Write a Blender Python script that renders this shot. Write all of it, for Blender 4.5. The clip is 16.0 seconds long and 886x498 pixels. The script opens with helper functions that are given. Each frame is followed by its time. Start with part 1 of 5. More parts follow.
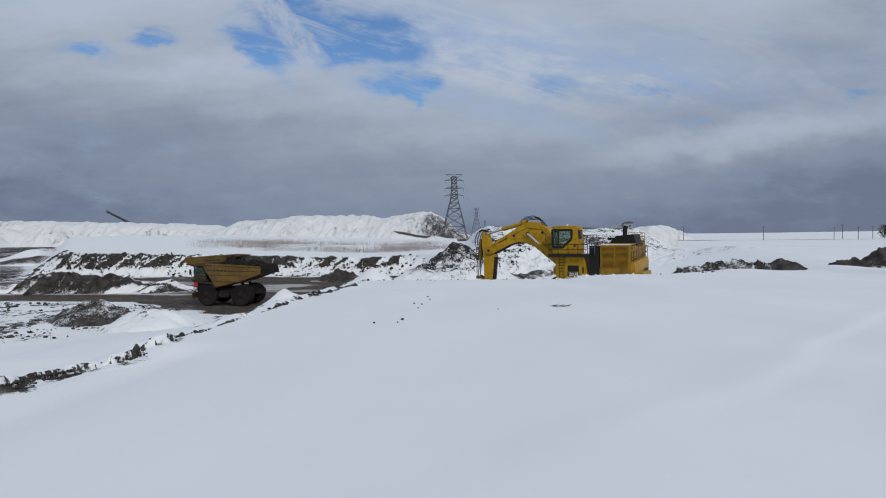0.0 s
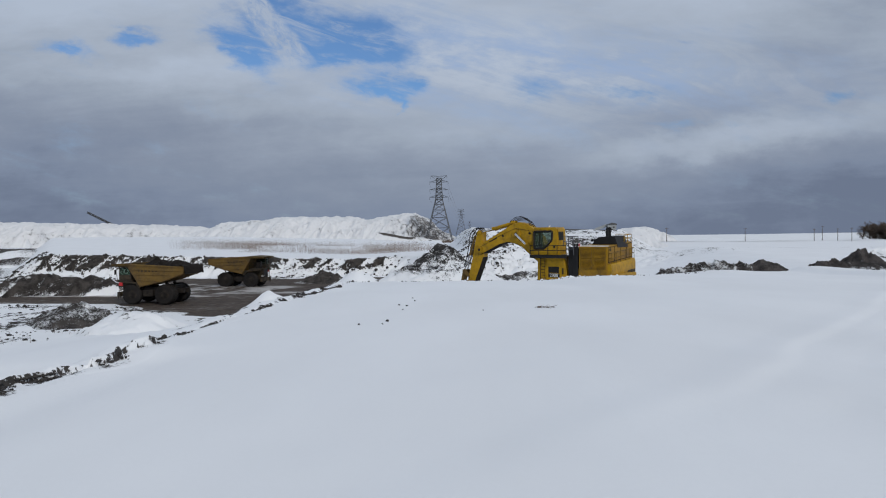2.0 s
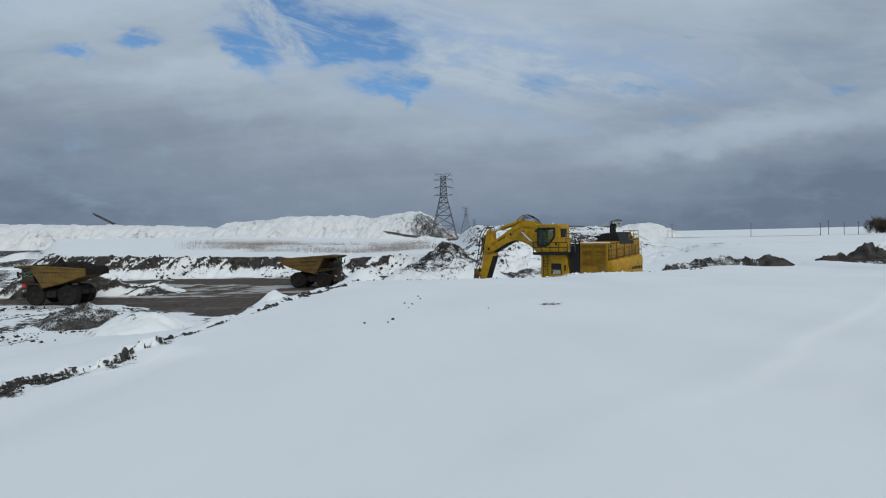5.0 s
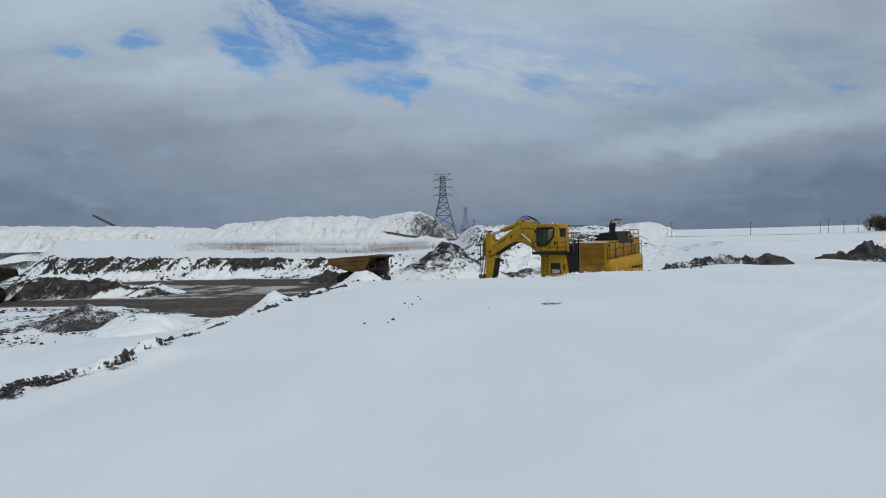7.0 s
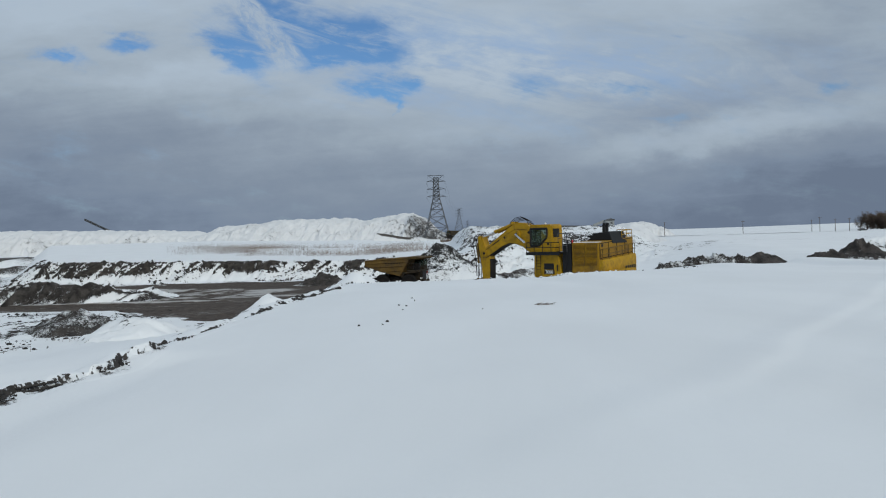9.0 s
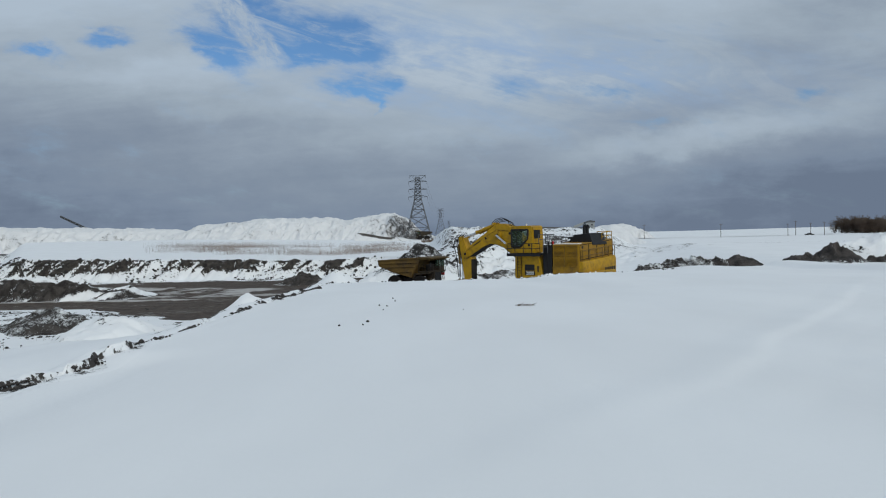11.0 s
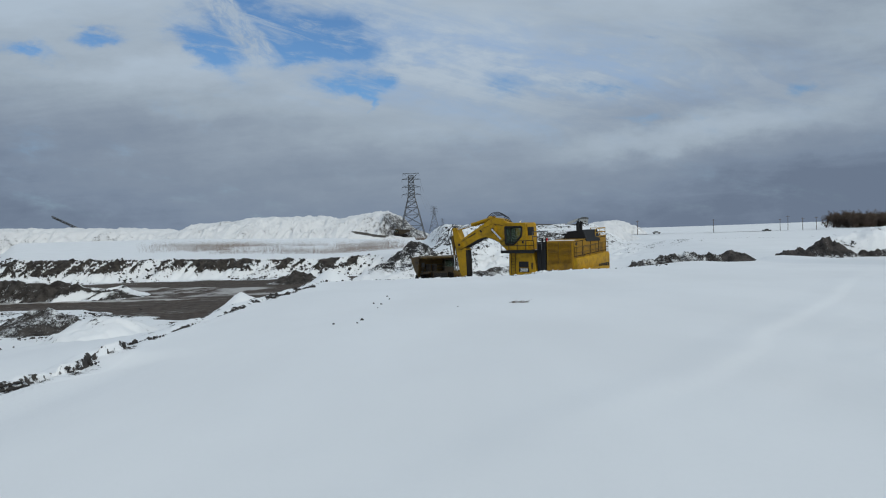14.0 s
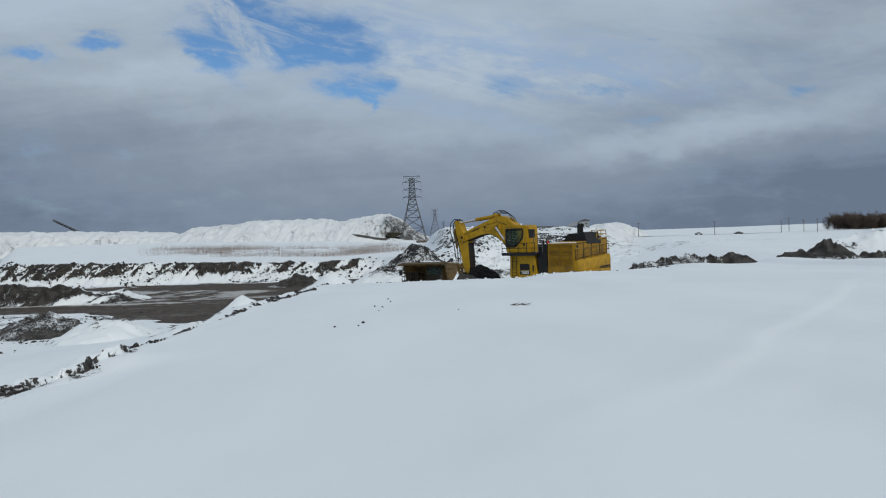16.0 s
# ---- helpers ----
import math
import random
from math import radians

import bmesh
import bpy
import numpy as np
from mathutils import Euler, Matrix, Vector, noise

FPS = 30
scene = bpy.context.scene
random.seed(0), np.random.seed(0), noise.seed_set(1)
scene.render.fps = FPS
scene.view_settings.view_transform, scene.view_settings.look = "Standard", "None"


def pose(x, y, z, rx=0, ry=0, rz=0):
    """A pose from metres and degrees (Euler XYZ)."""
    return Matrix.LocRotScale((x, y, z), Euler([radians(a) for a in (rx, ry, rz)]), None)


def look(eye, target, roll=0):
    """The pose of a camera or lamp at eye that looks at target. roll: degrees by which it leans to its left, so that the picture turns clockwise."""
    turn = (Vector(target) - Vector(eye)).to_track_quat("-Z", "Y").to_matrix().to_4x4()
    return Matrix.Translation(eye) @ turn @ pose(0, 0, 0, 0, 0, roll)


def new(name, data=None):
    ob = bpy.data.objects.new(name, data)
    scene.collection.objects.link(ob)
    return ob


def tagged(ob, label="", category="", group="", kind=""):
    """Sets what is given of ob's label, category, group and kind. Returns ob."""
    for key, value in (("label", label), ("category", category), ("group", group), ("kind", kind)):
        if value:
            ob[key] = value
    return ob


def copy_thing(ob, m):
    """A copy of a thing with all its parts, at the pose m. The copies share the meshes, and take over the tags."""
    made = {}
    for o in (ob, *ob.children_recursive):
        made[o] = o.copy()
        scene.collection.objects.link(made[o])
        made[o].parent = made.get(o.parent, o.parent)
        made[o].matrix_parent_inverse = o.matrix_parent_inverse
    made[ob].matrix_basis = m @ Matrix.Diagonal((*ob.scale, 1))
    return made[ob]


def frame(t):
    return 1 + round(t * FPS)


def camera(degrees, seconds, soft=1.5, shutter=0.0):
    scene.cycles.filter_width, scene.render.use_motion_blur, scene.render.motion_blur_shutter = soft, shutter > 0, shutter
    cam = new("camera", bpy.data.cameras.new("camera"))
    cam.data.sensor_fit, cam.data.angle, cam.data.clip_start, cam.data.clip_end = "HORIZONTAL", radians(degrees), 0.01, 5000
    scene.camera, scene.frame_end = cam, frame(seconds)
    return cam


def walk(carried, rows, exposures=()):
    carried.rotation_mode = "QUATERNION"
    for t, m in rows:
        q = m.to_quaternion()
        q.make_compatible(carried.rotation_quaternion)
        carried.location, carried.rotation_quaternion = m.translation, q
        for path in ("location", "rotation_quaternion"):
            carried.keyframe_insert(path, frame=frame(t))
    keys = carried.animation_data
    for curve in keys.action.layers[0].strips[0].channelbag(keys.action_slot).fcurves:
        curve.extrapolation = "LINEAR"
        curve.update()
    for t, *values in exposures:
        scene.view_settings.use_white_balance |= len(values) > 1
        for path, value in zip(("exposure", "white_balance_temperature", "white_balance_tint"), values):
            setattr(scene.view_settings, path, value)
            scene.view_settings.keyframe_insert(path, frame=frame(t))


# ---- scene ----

# ---- camera: held by hand on the snow bench, it only turns ----
EYE_Z = 9.2
cam = camera(66.3, 16.0, soft=1.1)
CAMERA_ROWS = [
    (0.0, 88.668, 0.413, 0.868),
    (0.5, 88.650, 0.383, 0.796),
    (1.0, 88.670, 0.378, 0.182),
    (1.5, 88.768, 0.415, -0.271),
    (2.0, 88.776, 0.407, -0.411),
    (2.5, 88.700, 0.790, -0.347),
    (3.0, 88.618, 0.742, -0.197),
    (3.5, 88.605, 0.707, -0.066),
    (4.0, 88.613, 0.865, -0.004),
    (6.5, 88.611, 1.037, -0.013),
    (7.0, 88.615, 1.200, -0.029),
    (7.5, 88.604, 1.183, -0.107),
    (8.0, 88.603, 1.397, -0.192),
    (8.5, 88.662, 1.398, -0.336),
    (9.0, 88.718, 1.670, -0.568),
    (11.5, 88.710, 1.135, -2.351),
    (12.0, 88.651, 1.263, -2.428),
    (12.5, 88.669, 1.371, -2.546),
    (13.0, 88.639, 1.575, -2.568),
    (13.5, 88.545, 1.517, -2.620),
    (14.0, 88.497, 1.586, -2.673),
    (14.5, 88.489, 1.402, -2.756),
    (15.0, 88.489, 1.402, -2.784),
    (15.5, 88.571, 1.463, -2.706),
    (16.0, 88.722, 1.731, -2.599),
]
EXPOSURES = [(0.0, -0.17, 6440, 11), (2.1, -0.17, 6440, 11), (2.8, -0.17, 6410, 5), (16.0, -0.17, 6410, 5)]
walk(cam, [(t, pose(0, 0, EYE_Z, rx, ry, rz)) for t, rx, ry, rz in CAMERA_ROWS], EXPOSURES)

# ---- node helpers ----
class Nodes:
    """Short hand for building node trees."""

    def __init__(self, tree):
        self.tree = tree
        tree.nodes.clear()

    def add(self, kind, **sets):
        n = self.tree.nodes.new(kind)
        for key, value in sets.items():
            setattr(n, key, value)
        return n

    def link(self, a, b):
        self.tree.links.new(a, b)

    def put(self, socket, value):
        if isinstance(value, bpy.types.NodeSocket):
            self.link(value, socket)
        else:
            socket.default_value = value

    def math(self, op, a, b=0.0, c=0.0, clamp=False):
        n = self.add("ShaderNodeMath", operation=op, use_clamp=clamp)
        for i, v in enumerate((a, b, c)):
            self.put(n.inputs[i], v)
        return n.outputs[0]

    def step(self, x, lo, hi):
        n = self.add("ShaderNodeMapRange", interpolation_type="SMOOTHSTEP")
        self.put(n.inputs["Value"], x)
        n.inputs["From Min"].default_value, n.inputs["From Max"].default_value = lo, hi
        return n.outputs["Result"]

    def mix(self, f, a, b, blend="MIX"):
        n = self.add("ShaderNodeMix", data_type="RGBA", blend_type=blend)
        self.put(n.inputs[0], f)
        for s, v in ((n.inputs[6], a), (n.inputs[7], b)):
            self.put(s, (*v, 1.0) if isinstance(v, tuple) and len(v) == 3 else v)
        return n.outputs[2]

    def noise(self, vector, scale, detail=4.0, rough=0.55, distort=0.0):
        n = self.add("ShaderNodeTexNoise")
        self.put(n.inputs["Vector"], vector)
        n.inputs["Scale"].default_value, n.inputs["Detail"].default_value = scale, detail
        n.inputs["Roughness"].default_value, n.inputs["Distortion"].default_value = rough, distort
        return n.outputs["Fac"]

    def xyz(self, x, y, z=0.0):
        n = self.add("ShaderNodeCombineXYZ")
        for i, v in enumerate((x, y, z)):
            self.put(n.inputs[i], v)
        return n.outputs[0]

    def ramp(self, f, *stops):
        n = self.add("ShaderNodeValToRGB")
        self.put(n.inputs[0], f)
        e = n.color_ramp.elements
        while len(e) < len(stops):
            e.new(1.0)
        for el, (p, col) in zip(e, stops):
            el.position, el.color = p, (*col, 1.0)
        return n.outputs[0]

    def scaled(self, vector, s):
        n = self.add("ShaderNodeMapping")
        self.put(n.inputs["Vector"], vector)
        n.inputs["Scale"].default_value = s
        return n.outputs[0]


# ---- sky: broken winter cloud with a few blue gaps ----
SUN_ELEVATION, SUN_ROTATION = radians(34), radians(150)
world = bpy.data.worlds.new("winter_sky")
scene.world = world
world.use_nodes = True
W = Nodes(world.node_tree)
sky = W.add("ShaderNodeTexSky", sky_type="NISHITA", sun_disc=False, sun_elevation=SUN_ELEVATION, sun_rotation=SUN_ROTATION)
sky.air_density, sky.dust_density, sky.ozone_density = 1.0, 0.6, 2.0
coord = W.add("ShaderNodeTexCoord").outputs["Generated"]
sep = W.add("ShaderNodeSeparateXYZ")
W.link(coord, sep.inputs[0])
DX, DY, DZ = sep.outputs
up = W.math("MAXIMUM", DZ, 0.0)
# bearing and height of the sky's north
north = W.math("MAXIMUM", DY, 0.15)
u, v = W.math("DIVIDE", DX, north), W.math("DIVIDE", up, north)
fine = W.noise(W.scaled(W.xyz(u, v), (1.0, 2.0, 1.0)), 16.0, 5.0, 0.62)


bend_u = W.math("ADD", u, W.math("MULTIPLY", W.math("SUBTRACT", W.noise(W.scaled(W.xyz(u, v), (1.0, 1.7, 1.0)), 7.0, 6.0, 0.6), 0.5), 0.20))
bend_v = W.math("ADD", v, W.math("MULTIPLY", W.math("SUBTRACT", W.noise(W.scaled(W.xyz(v, u), (1.9, 1.0, 1.0)), 8.0, 6.0, 0.6), 0.5), 0.07))


def blob(cu, cv, ru, rv, turn=0.0):
    """A soft round spot on the sky: 1 at its middle."""
    a, b = W.math("SUBTRACT", bend_u, cu), W.math("SUBTRACT", bend_v, cv)
    c, s = math.cos(radians(turn)), math.sin(radians(turn))
    p = W.math("DIVIDE", W.math("ADD", W.math("MULTIPLY", a, c), W.math("MULTIPLY", b, s)), ru)
    q = W.math("DIVIDE", W.math("SUBTRACT", W.math("MULTIPLY", b, c), W.math("MULTIPLY", a, s)), rv)
    return W.math("EXPONENT", W.math("MULTIPLY", W.math("ADD", W.math("MULTIPLY", p, p), W.math("MULTIPLY", q, q)), -1.0))


def total(*terms):
    out = terms[0]
    for t in terms[1:]:
        out = W.math("ADD", out, t)
    return out


def times(a, k):
    return W.math("MULTIPLY", a, k)


# openings in the deck
gap = total(
    times(blob(-0.150, 0.290, 0.100, 0.032, -10), 2.0),
    times(blob(-0.135, 0.262, 0.080, 0.013, -2), 1.0),
    times(blob(-0.245, 0.325, 0.060, 0.040, -48), 1.25),
    times(blob(-0.290, 0.272, 0.058, 0.024, -30), 1.75),
    times(blob(-0.447, 0.290, 0.030, 0.010, 8), 1.25),
    times(blob(-0.535, 0.269, 0.028, 0.009, -8), 1.2),
    times(blob(-0.085, 0.216, 0.048, 0.012, 3), 1.25),
    times(blob(-0.040, 0.228, 0.028, 0.011, 0), 1.0),
    times(blob(-0.066, 0.196, 0.008, 0.014, 0), 0.95),
    times(blob(0.140, 0.214, 0.060, 0.024, -4), 0.95),
    times(blob(0.275, 0.208, 0.050, 0.012, -6), 0.95),
    times(blob(0.570, 0.204, 0.030, 0.012, 0), 0.95),
    times(blob(0.338, 0.279, 0.022, 0.006, 0), 0.40),
    times(blob(0.361, 0.156, 0.040, 0.005, 0), 0.42),
    times(blob(0.436, 0.147, 0.030, 0.005, 0), 0.38),
    times(blob(-0.04, 0.310, 0.13, 0.040, -14), 0.30))
cirrus_at = W.scaled(W.xyz(W.math("ADD", u, W.math("MULTIPLY", v, 1.4)), W.math("SUBTRACT", v, W.math("MULTIPLY", u, -0.16))), (1.0, 2.9, 1.0))
cirrus = W.noise(cirrus_at, 5.5, 8.0, 0.66, 0.9)
gap = W.math("ADD", gap, W.math("MULTIPLY", W.math("SUBTRACT", cirrus, 0.5), 1.5))
gap = W.math("ADD", gap, W.math("MULTIPLY", W.math("SUBTRACT", fine, 0.5), 1.0))
wisp = W.noise(W.scaled(W.xyz(W.math("ADD", u, W.math("MULTIPLY", v, 0.9)), W.math("ADD", v, W.math("MULTIPLY", u, 0.22))), (1.0, 3.4, 1.0)), 13.0, 6.0, 0.66, 0.7)
blue = W.math("MULTIPLY", W.step(gap, 0.05, 1.45), W.math("SUBTRACT", 0.96, W.math("MULTIPLY", W.step(wisp, 0.46, 0.70), 0.62)))
# an old broken vapour trail across the largest gap
ta, tb = W.math("SUBTRACT", u, -0.236), W.math("SUBTRACT", v, 0.297)
tc, ts = math.cos(radians(-52)), math.sin(radians(-52))
along = W.math("ADD", W.math("MULTIPLY", ta, tc), W.math("MULTIPLY", tb, ts))
across = W.math("SUBTRACT", W.math("MULTIPLY", tb, tc), W.math("MULTIPLY", ta, ts))
band = W.math("SUBTRACT", 1.0, W.step(W.math("ABSOLUTE", W.math("ADD", across, W.math("MULTIPLY", W.math("SUBTRACT", fine, 0.5), 0.014))), 0.015, 0.024))
reach = W.math("SUBTRACT", 1.0, W.step(along, 0.045, 0.085))
mottle = W.step(W.noise(W.xyz(W.math("MULTIPLY", along, 0.8), W.math("MULTIPLY", across, 1.5)), 70.0, 4.0, 0.65, 0.8), 0.32, 0.66)
trail = W.math("MULTIPLY", W.math("MULTIPLY", band, reach), W.math("ADD", W.math("MULTIPLY", mottle, 0.46), 0.44))
blue = W.math("MULTIPLY", blue, W.math("SUBTRACT", 1.0, trail))
# the deck itself: slate near the horizon, paler overhead, in long soft banks
banks = W.noise(W.scaled(W.xyz(u, v), (1.0, 3.2, 1.0)), 3.1, 7.0, 0.58, 0.45)
streaks = W.noise(W.scaled(W.xyz(u, W.math("SUBTRACT", v, W.math("MULTIPLY", u, 0.04))), (1.0, 10.0, 1.0)), 2.6, 6.0, 0.6, 0.5)
shade = total(W.math("MULTIPLY", v, 0.92), W.math("MULTIPLY", times(W.math("SUBTRACT", banks, 0.5), 0.30), W.math("ADD", times(W.step(v, 0.05, 0.20), 0.65), 0.35)), times(W.math("SUBTRACT", streaks, 0.5), 0.11), 0.012)
shade = total(shade, times(blob(-0.66, 0.100, 0.26, 0.10, 4), -0.070), times(blob(-0.40, 0.244, 0.22, 0.022, 2), 0.120),
              times(blob(-0.55, 0.345, 0.16, 0.040, 0), 0.050), times(blob(-0.20, 0.200, 0.22, 0.040, 0), 0.080), times(blob(-0.14, 0.135, 0.22, 0.022, 3), 0.060),
              times(blob(0.37, 0.125, 0.17, 0.022, 7), 0.175), times(blob(0.56, 0.160, 0.16, 0.022, 5), 0.080), times(blob(0.12, 0.150, 0.16, 0.030, 0), 0.070),
              times(blob(0.68, 0.060, 0.30, 0.070, 5), -0.080), times(blob(0.62, 0.33, 0.22, 0.07, 25), -0.090), times(blob(0.02, 0.06, 0.40, 0.06, 0), 0.060),
              times(blob(0.08, 0.240, 0.26, 0.08, -8), 0.090), W.math("MULTIPLY", W.math("SUBTRACT", fine, 0.5), 0.10))
cloud = W.ramp(W.math("MULTIPLY", shade, 2.5, clamp=True),
               (0.0, (0.168, 0.209, 0.295)), (0.15, (0.226, 0.277, 0.376)), (0.30, (0.262, 0.313, 0.406)), (0.45, (0.308, 0.363, 0.456)),
               (0.60, (0.368, 0.430, 0.520)), (0.78, (0.425, 0.492, 0.590)), (1.0, (0.475, 0.552, 0.665)))
# thin high cloud between the banks, blue showing through it
veil = W.math("ADD", blob(0.06, 0.250, 0.26, 0.075, -10), times(blob(0.40, 0.230, 0.30, 0.050, -4), 0.55))
thin = W.math("MULTIPLY", W.step(W.math("ADD", times(cirrus, 0.7), times(fine, 0.3)), 0.36, 0.64), veil, clamp=True)
cloud = W.mix(times(thin, 0.75), cloud, (0.33, 0.46, 0.70))
white = W.math("MULTIPLY", W.step(W.math("ADD", times(cirrus, 0.6), times(fine, 0.4)), 0.54, 0.38), veil, clamp=True)
cloud = W.mix(times(white, 0.55), cloud, (0.54, 0.62, 0.74))
# overhead and behind, where the thin cloud lets more of the sun's light through, the deck is brighter
high = W.step(W.math("SUBTRACT", DZ, W.math("MULTIPLY", DY, 0.35)), 0.15, 0.85)
cloud = W.mix(high, cloud, (0.46, 0.52, 0.61))
bg_sky, bg_cloud = W.add("ShaderNodeBackground"), W.add("ShaderNodeBackground")
W.link(W.mix(1.0, sky.outputs[0], (0.56, 0.77, 1.0), "MULTIPLY"), bg_sky.inputs[0])
bg_sky.inputs[1].default_value = 0.105
W.link(cloud, bg_cloud.inputs[0])
bg_cloud.inputs[1].default_value = 1.0
both = W.add("ShaderNodeMixShader")
W.link(blue, both.inputs[0])
W.link(bg_cloud.outputs[0], both.inputs[1])
W.link(bg_sky.outputs[0], both.inputs[2])
W.link(both.outputs[0], W.add("ShaderNodeOutputWorld").inputs[0])

sun_data = bpy.data.lights.new("sun", "SUN")
sun_data.energy, sun_data.angle, sun_data.color = 1.6, radians(12), (1.0, 0.93, 0.82)
sun = new("sun", sun_data)
sun.matrix_world = look((math.sin(SUN_ROTATION) * math.cos(SUN_ELEVATION) * 50, math.cos(SUN_ROTATION) * math.cos(SUN_ELEVATION) * 50, math.sin(SUN_ELEVATION) * 50), (0, 0, 0))

# ---- materials ----
def surface(name, colour, rough=0.6, metal=0.0, vary=0.25, grain=30.0, coarse=1.5, bump=0.02, depth=0.01, dirt=None, dirt_amount=0.0, dirt_scale=2.0, spec=0.5):
    """A worn surface: base colour that varies at two scales, dirt in patches, fine relief."""
    m = bpy.data.materials.new(name)
    m.use_nodes = True
    n = Nodes(m.node_tree)
    p = n.add("ShaderNodeBsdfPrincipled")
    pos = n.add("ShaderNodeTexCoord").outputs["Object"]
    big, small = n.noise(pos, coarse, 3.0), n.noise(pos, grain, 4.0, 0.65)
    lo, hi = tuple(c * (1 - vary) for c in colour), tuple(min(1.0, c * (1 + vary)) for c in colour)
    col = n.mix(n.step(n.math("ADD", n.math("MULTIPLY", big, 0.6), n.math("MULTIPLY", small, 0.4)), 0.3, 0.7), lo, hi)
    if dirt:
        mask = n.math("MULTIPLY", n.step(n.noise(pos, dirt_scale, 6.0, 0.68), 0.52 - dirt_amount * 0.30, 0.88 - dirt_amount * 0.25), min(1.0, 0.35 + dirt_amount))
        col = n.mix(mask, col, dirt)
    n.link(col, p.inputs["Base Color"])
    n.put(p.inputs["Roughness"], n.math("ADD", rough - 0.08, n.math("MULTIPLY", small, 0.16)))
    p.inputs["Metallic"].default_value = metal
    p.inputs["Specular IOR Level"].default_value = spec
    if bump:
        b = n.add("ShaderNodeBump")
        b.inputs["Strength"].default_value, b.inputs["Distance"].default_value = min(1.0, bump * 20), depth
        n.link(small, b.inputs["Height"])
        n.link(b.outputs[0], p.inputs["Normal"])
    n.link(p.outputs[0], n.add("ShaderNodeOutputMaterial").inputs[0])
    return m


def snowy(name, earth_a, earth_b, snow=(0.81, 0.835, 0.862), patch=0.55, stretch=(1.0, 1.0, 0.5), relief=0.25, soft=0.05, fine=4.7, bite=2.7):
    """Earth under snow. The mesh's 'bare' attribute says how much of the ground shows; the edges follow clods and drifts."""
    m = bpy.data.materials.new(name)
    m.use_nodes = True
    n = Nodes(m.node_tree)
    p = n.add("ShaderNodeBsdfPrincipled")
    pos = n.add("ShaderNodeNewGeometry").outputs["Position"]
    bare = n.add("ShaderNodeAttribute", attribute_name="bare").outputs["Fac"]
    place = n.scaled(pos, stretch)
    lump = n.math("ADD", n.math("MULTIPLY", n.noise(place, patch, 6.0, 0.68), 0.48), n.math("MULTIPLY", n.noise(place, patch * fine, 5.0, 0.72), 0.52))
    mask = n.math("SUBTRACT", n.math("ADD", n.math("MULTIPLY", n.math("SUBTRACT", lump, 0.5), bite), bare), 0.5)
    mask = n.math("MULTIPLY", n.step(mask, -soft, soft), n.step(bare, 0.01, 0.06))
    drift, crystal = n.noise(n.scaled(pos, (0.35, 0.12, 0.4)), 1.0, 4.0, 0.5), n.noise(pos, 14.0, 4.0, 0.6)
    white = n.mix(n.step(drift, 0.3, 0.7), tuple(c * 0.955 for c in snow), snow)
    white = n.mix(n.math("MULTIPLY", n.step(crystal, 0.45, 0.75), 0.10), white, tuple(c * 0.93 for c in snow))
    soil = n.mix(n.step(n.noise(pos, 0.9, 6.0, 0.65), 0.32, 0.68), earth_a, earth_b)
    soil = n.mix(n.math("MULTIPLY", n.step(n.noise(pos, 7.0, 5.0, 0.7), 0.56, 0.70), 0.5), soil, tuple(c * 0.45 for c in earth_a))
    n.link(n.mix(mask, white, soil), p.inputs["Base Color"])
    n.put(p.inputs["Roughness"], n.math("ADD", 0.62, n.math("MULTIPLY", mask, 0.28)))
    p.inputs["Specular IOR Level"].default_value = 0.3
    b = n.add("ShaderNodeBump")
    b.inputs["Strength"].default_value, b.inputs["Distance"].default_value = 0.85, relief * 1.5
    rough_h = n.math("MULTIPLY", n.noise(pos, 2.2, 6.0, 0.7), n.math("ADD", n.math("MULTIPLY", mask, 0.9), n.math("MULTIPLY", bare, 0.5)))
    n.link(n.math("ADD", rough_h, n.math("ADD", n.math("MULTIPLY", drift, 0.25), n.math("MULTIPLY", crystal, 0.012))), b.inputs["Height"])
    n.link(b.outputs[0], p.inputs["Normal"])
    n.link(p.outputs[0], n.add("ShaderNodeOutputMaterial").inputs[0])
    return m


def clear_glass(name, tint=(0.55, 0.62, 0.62)):
    m = bpy.data.materials.new(name)
    m.use_nodes = True
    n = Nodes(m.node_tree)
    p = n.add("ShaderNodeBsdfPrincipled")
    p.inputs["Base Color"].default_value = (*tint, 1)
    p.inputs["Roughness"].default_value = 0.06
    p.inputs["Transmission Weight"].default_value = 0.9
    p.inputs["IOR"].default_value = 1.2
    n.link(p.outputs[0], n.add("ShaderNodeOutputMaterial").inputs[0])
    return m


SNOW = snowy("snow_over_earth", (0.020, 0.018, 0.017), (0.080, 0.070, 0.062), patch=0.85, stretch=(1.0, 0.6, 0.45), fine=2.3, bite=3.6)
SNOW_COAL = snowy("snow_over_coal", (0.018, 0.018, 0.019), (0.050, 0.047, 0.045), patch=0.95, stretch=(1, 1, 0.7))
SNOW_CLAY = snowy("snow_over_dark_clay", (0.026, 0.024, 0.024), (0.092, 0.082, 0.078), patch=2.2, stretch=(1, 1, 0.8))
SNOW_DIST = snowy("snow_over_far_spoil", (0.070, 0.066, 0.064), (0.150, 0.135, 0.120), snow=(0.71, 0.725, 0.745), patch=0.34, stretch=(1, 0.7, 0.35), relief=0.9, soft=0.16)
SNOW_BERM = snowy("snow_slabs_over_clay", (0.028, 0.025, 0.024), (0.092, 0.083, 0.077), patch=1.3, stretch=(1, 0.6, 1), relief=0.3, soft=0.16)
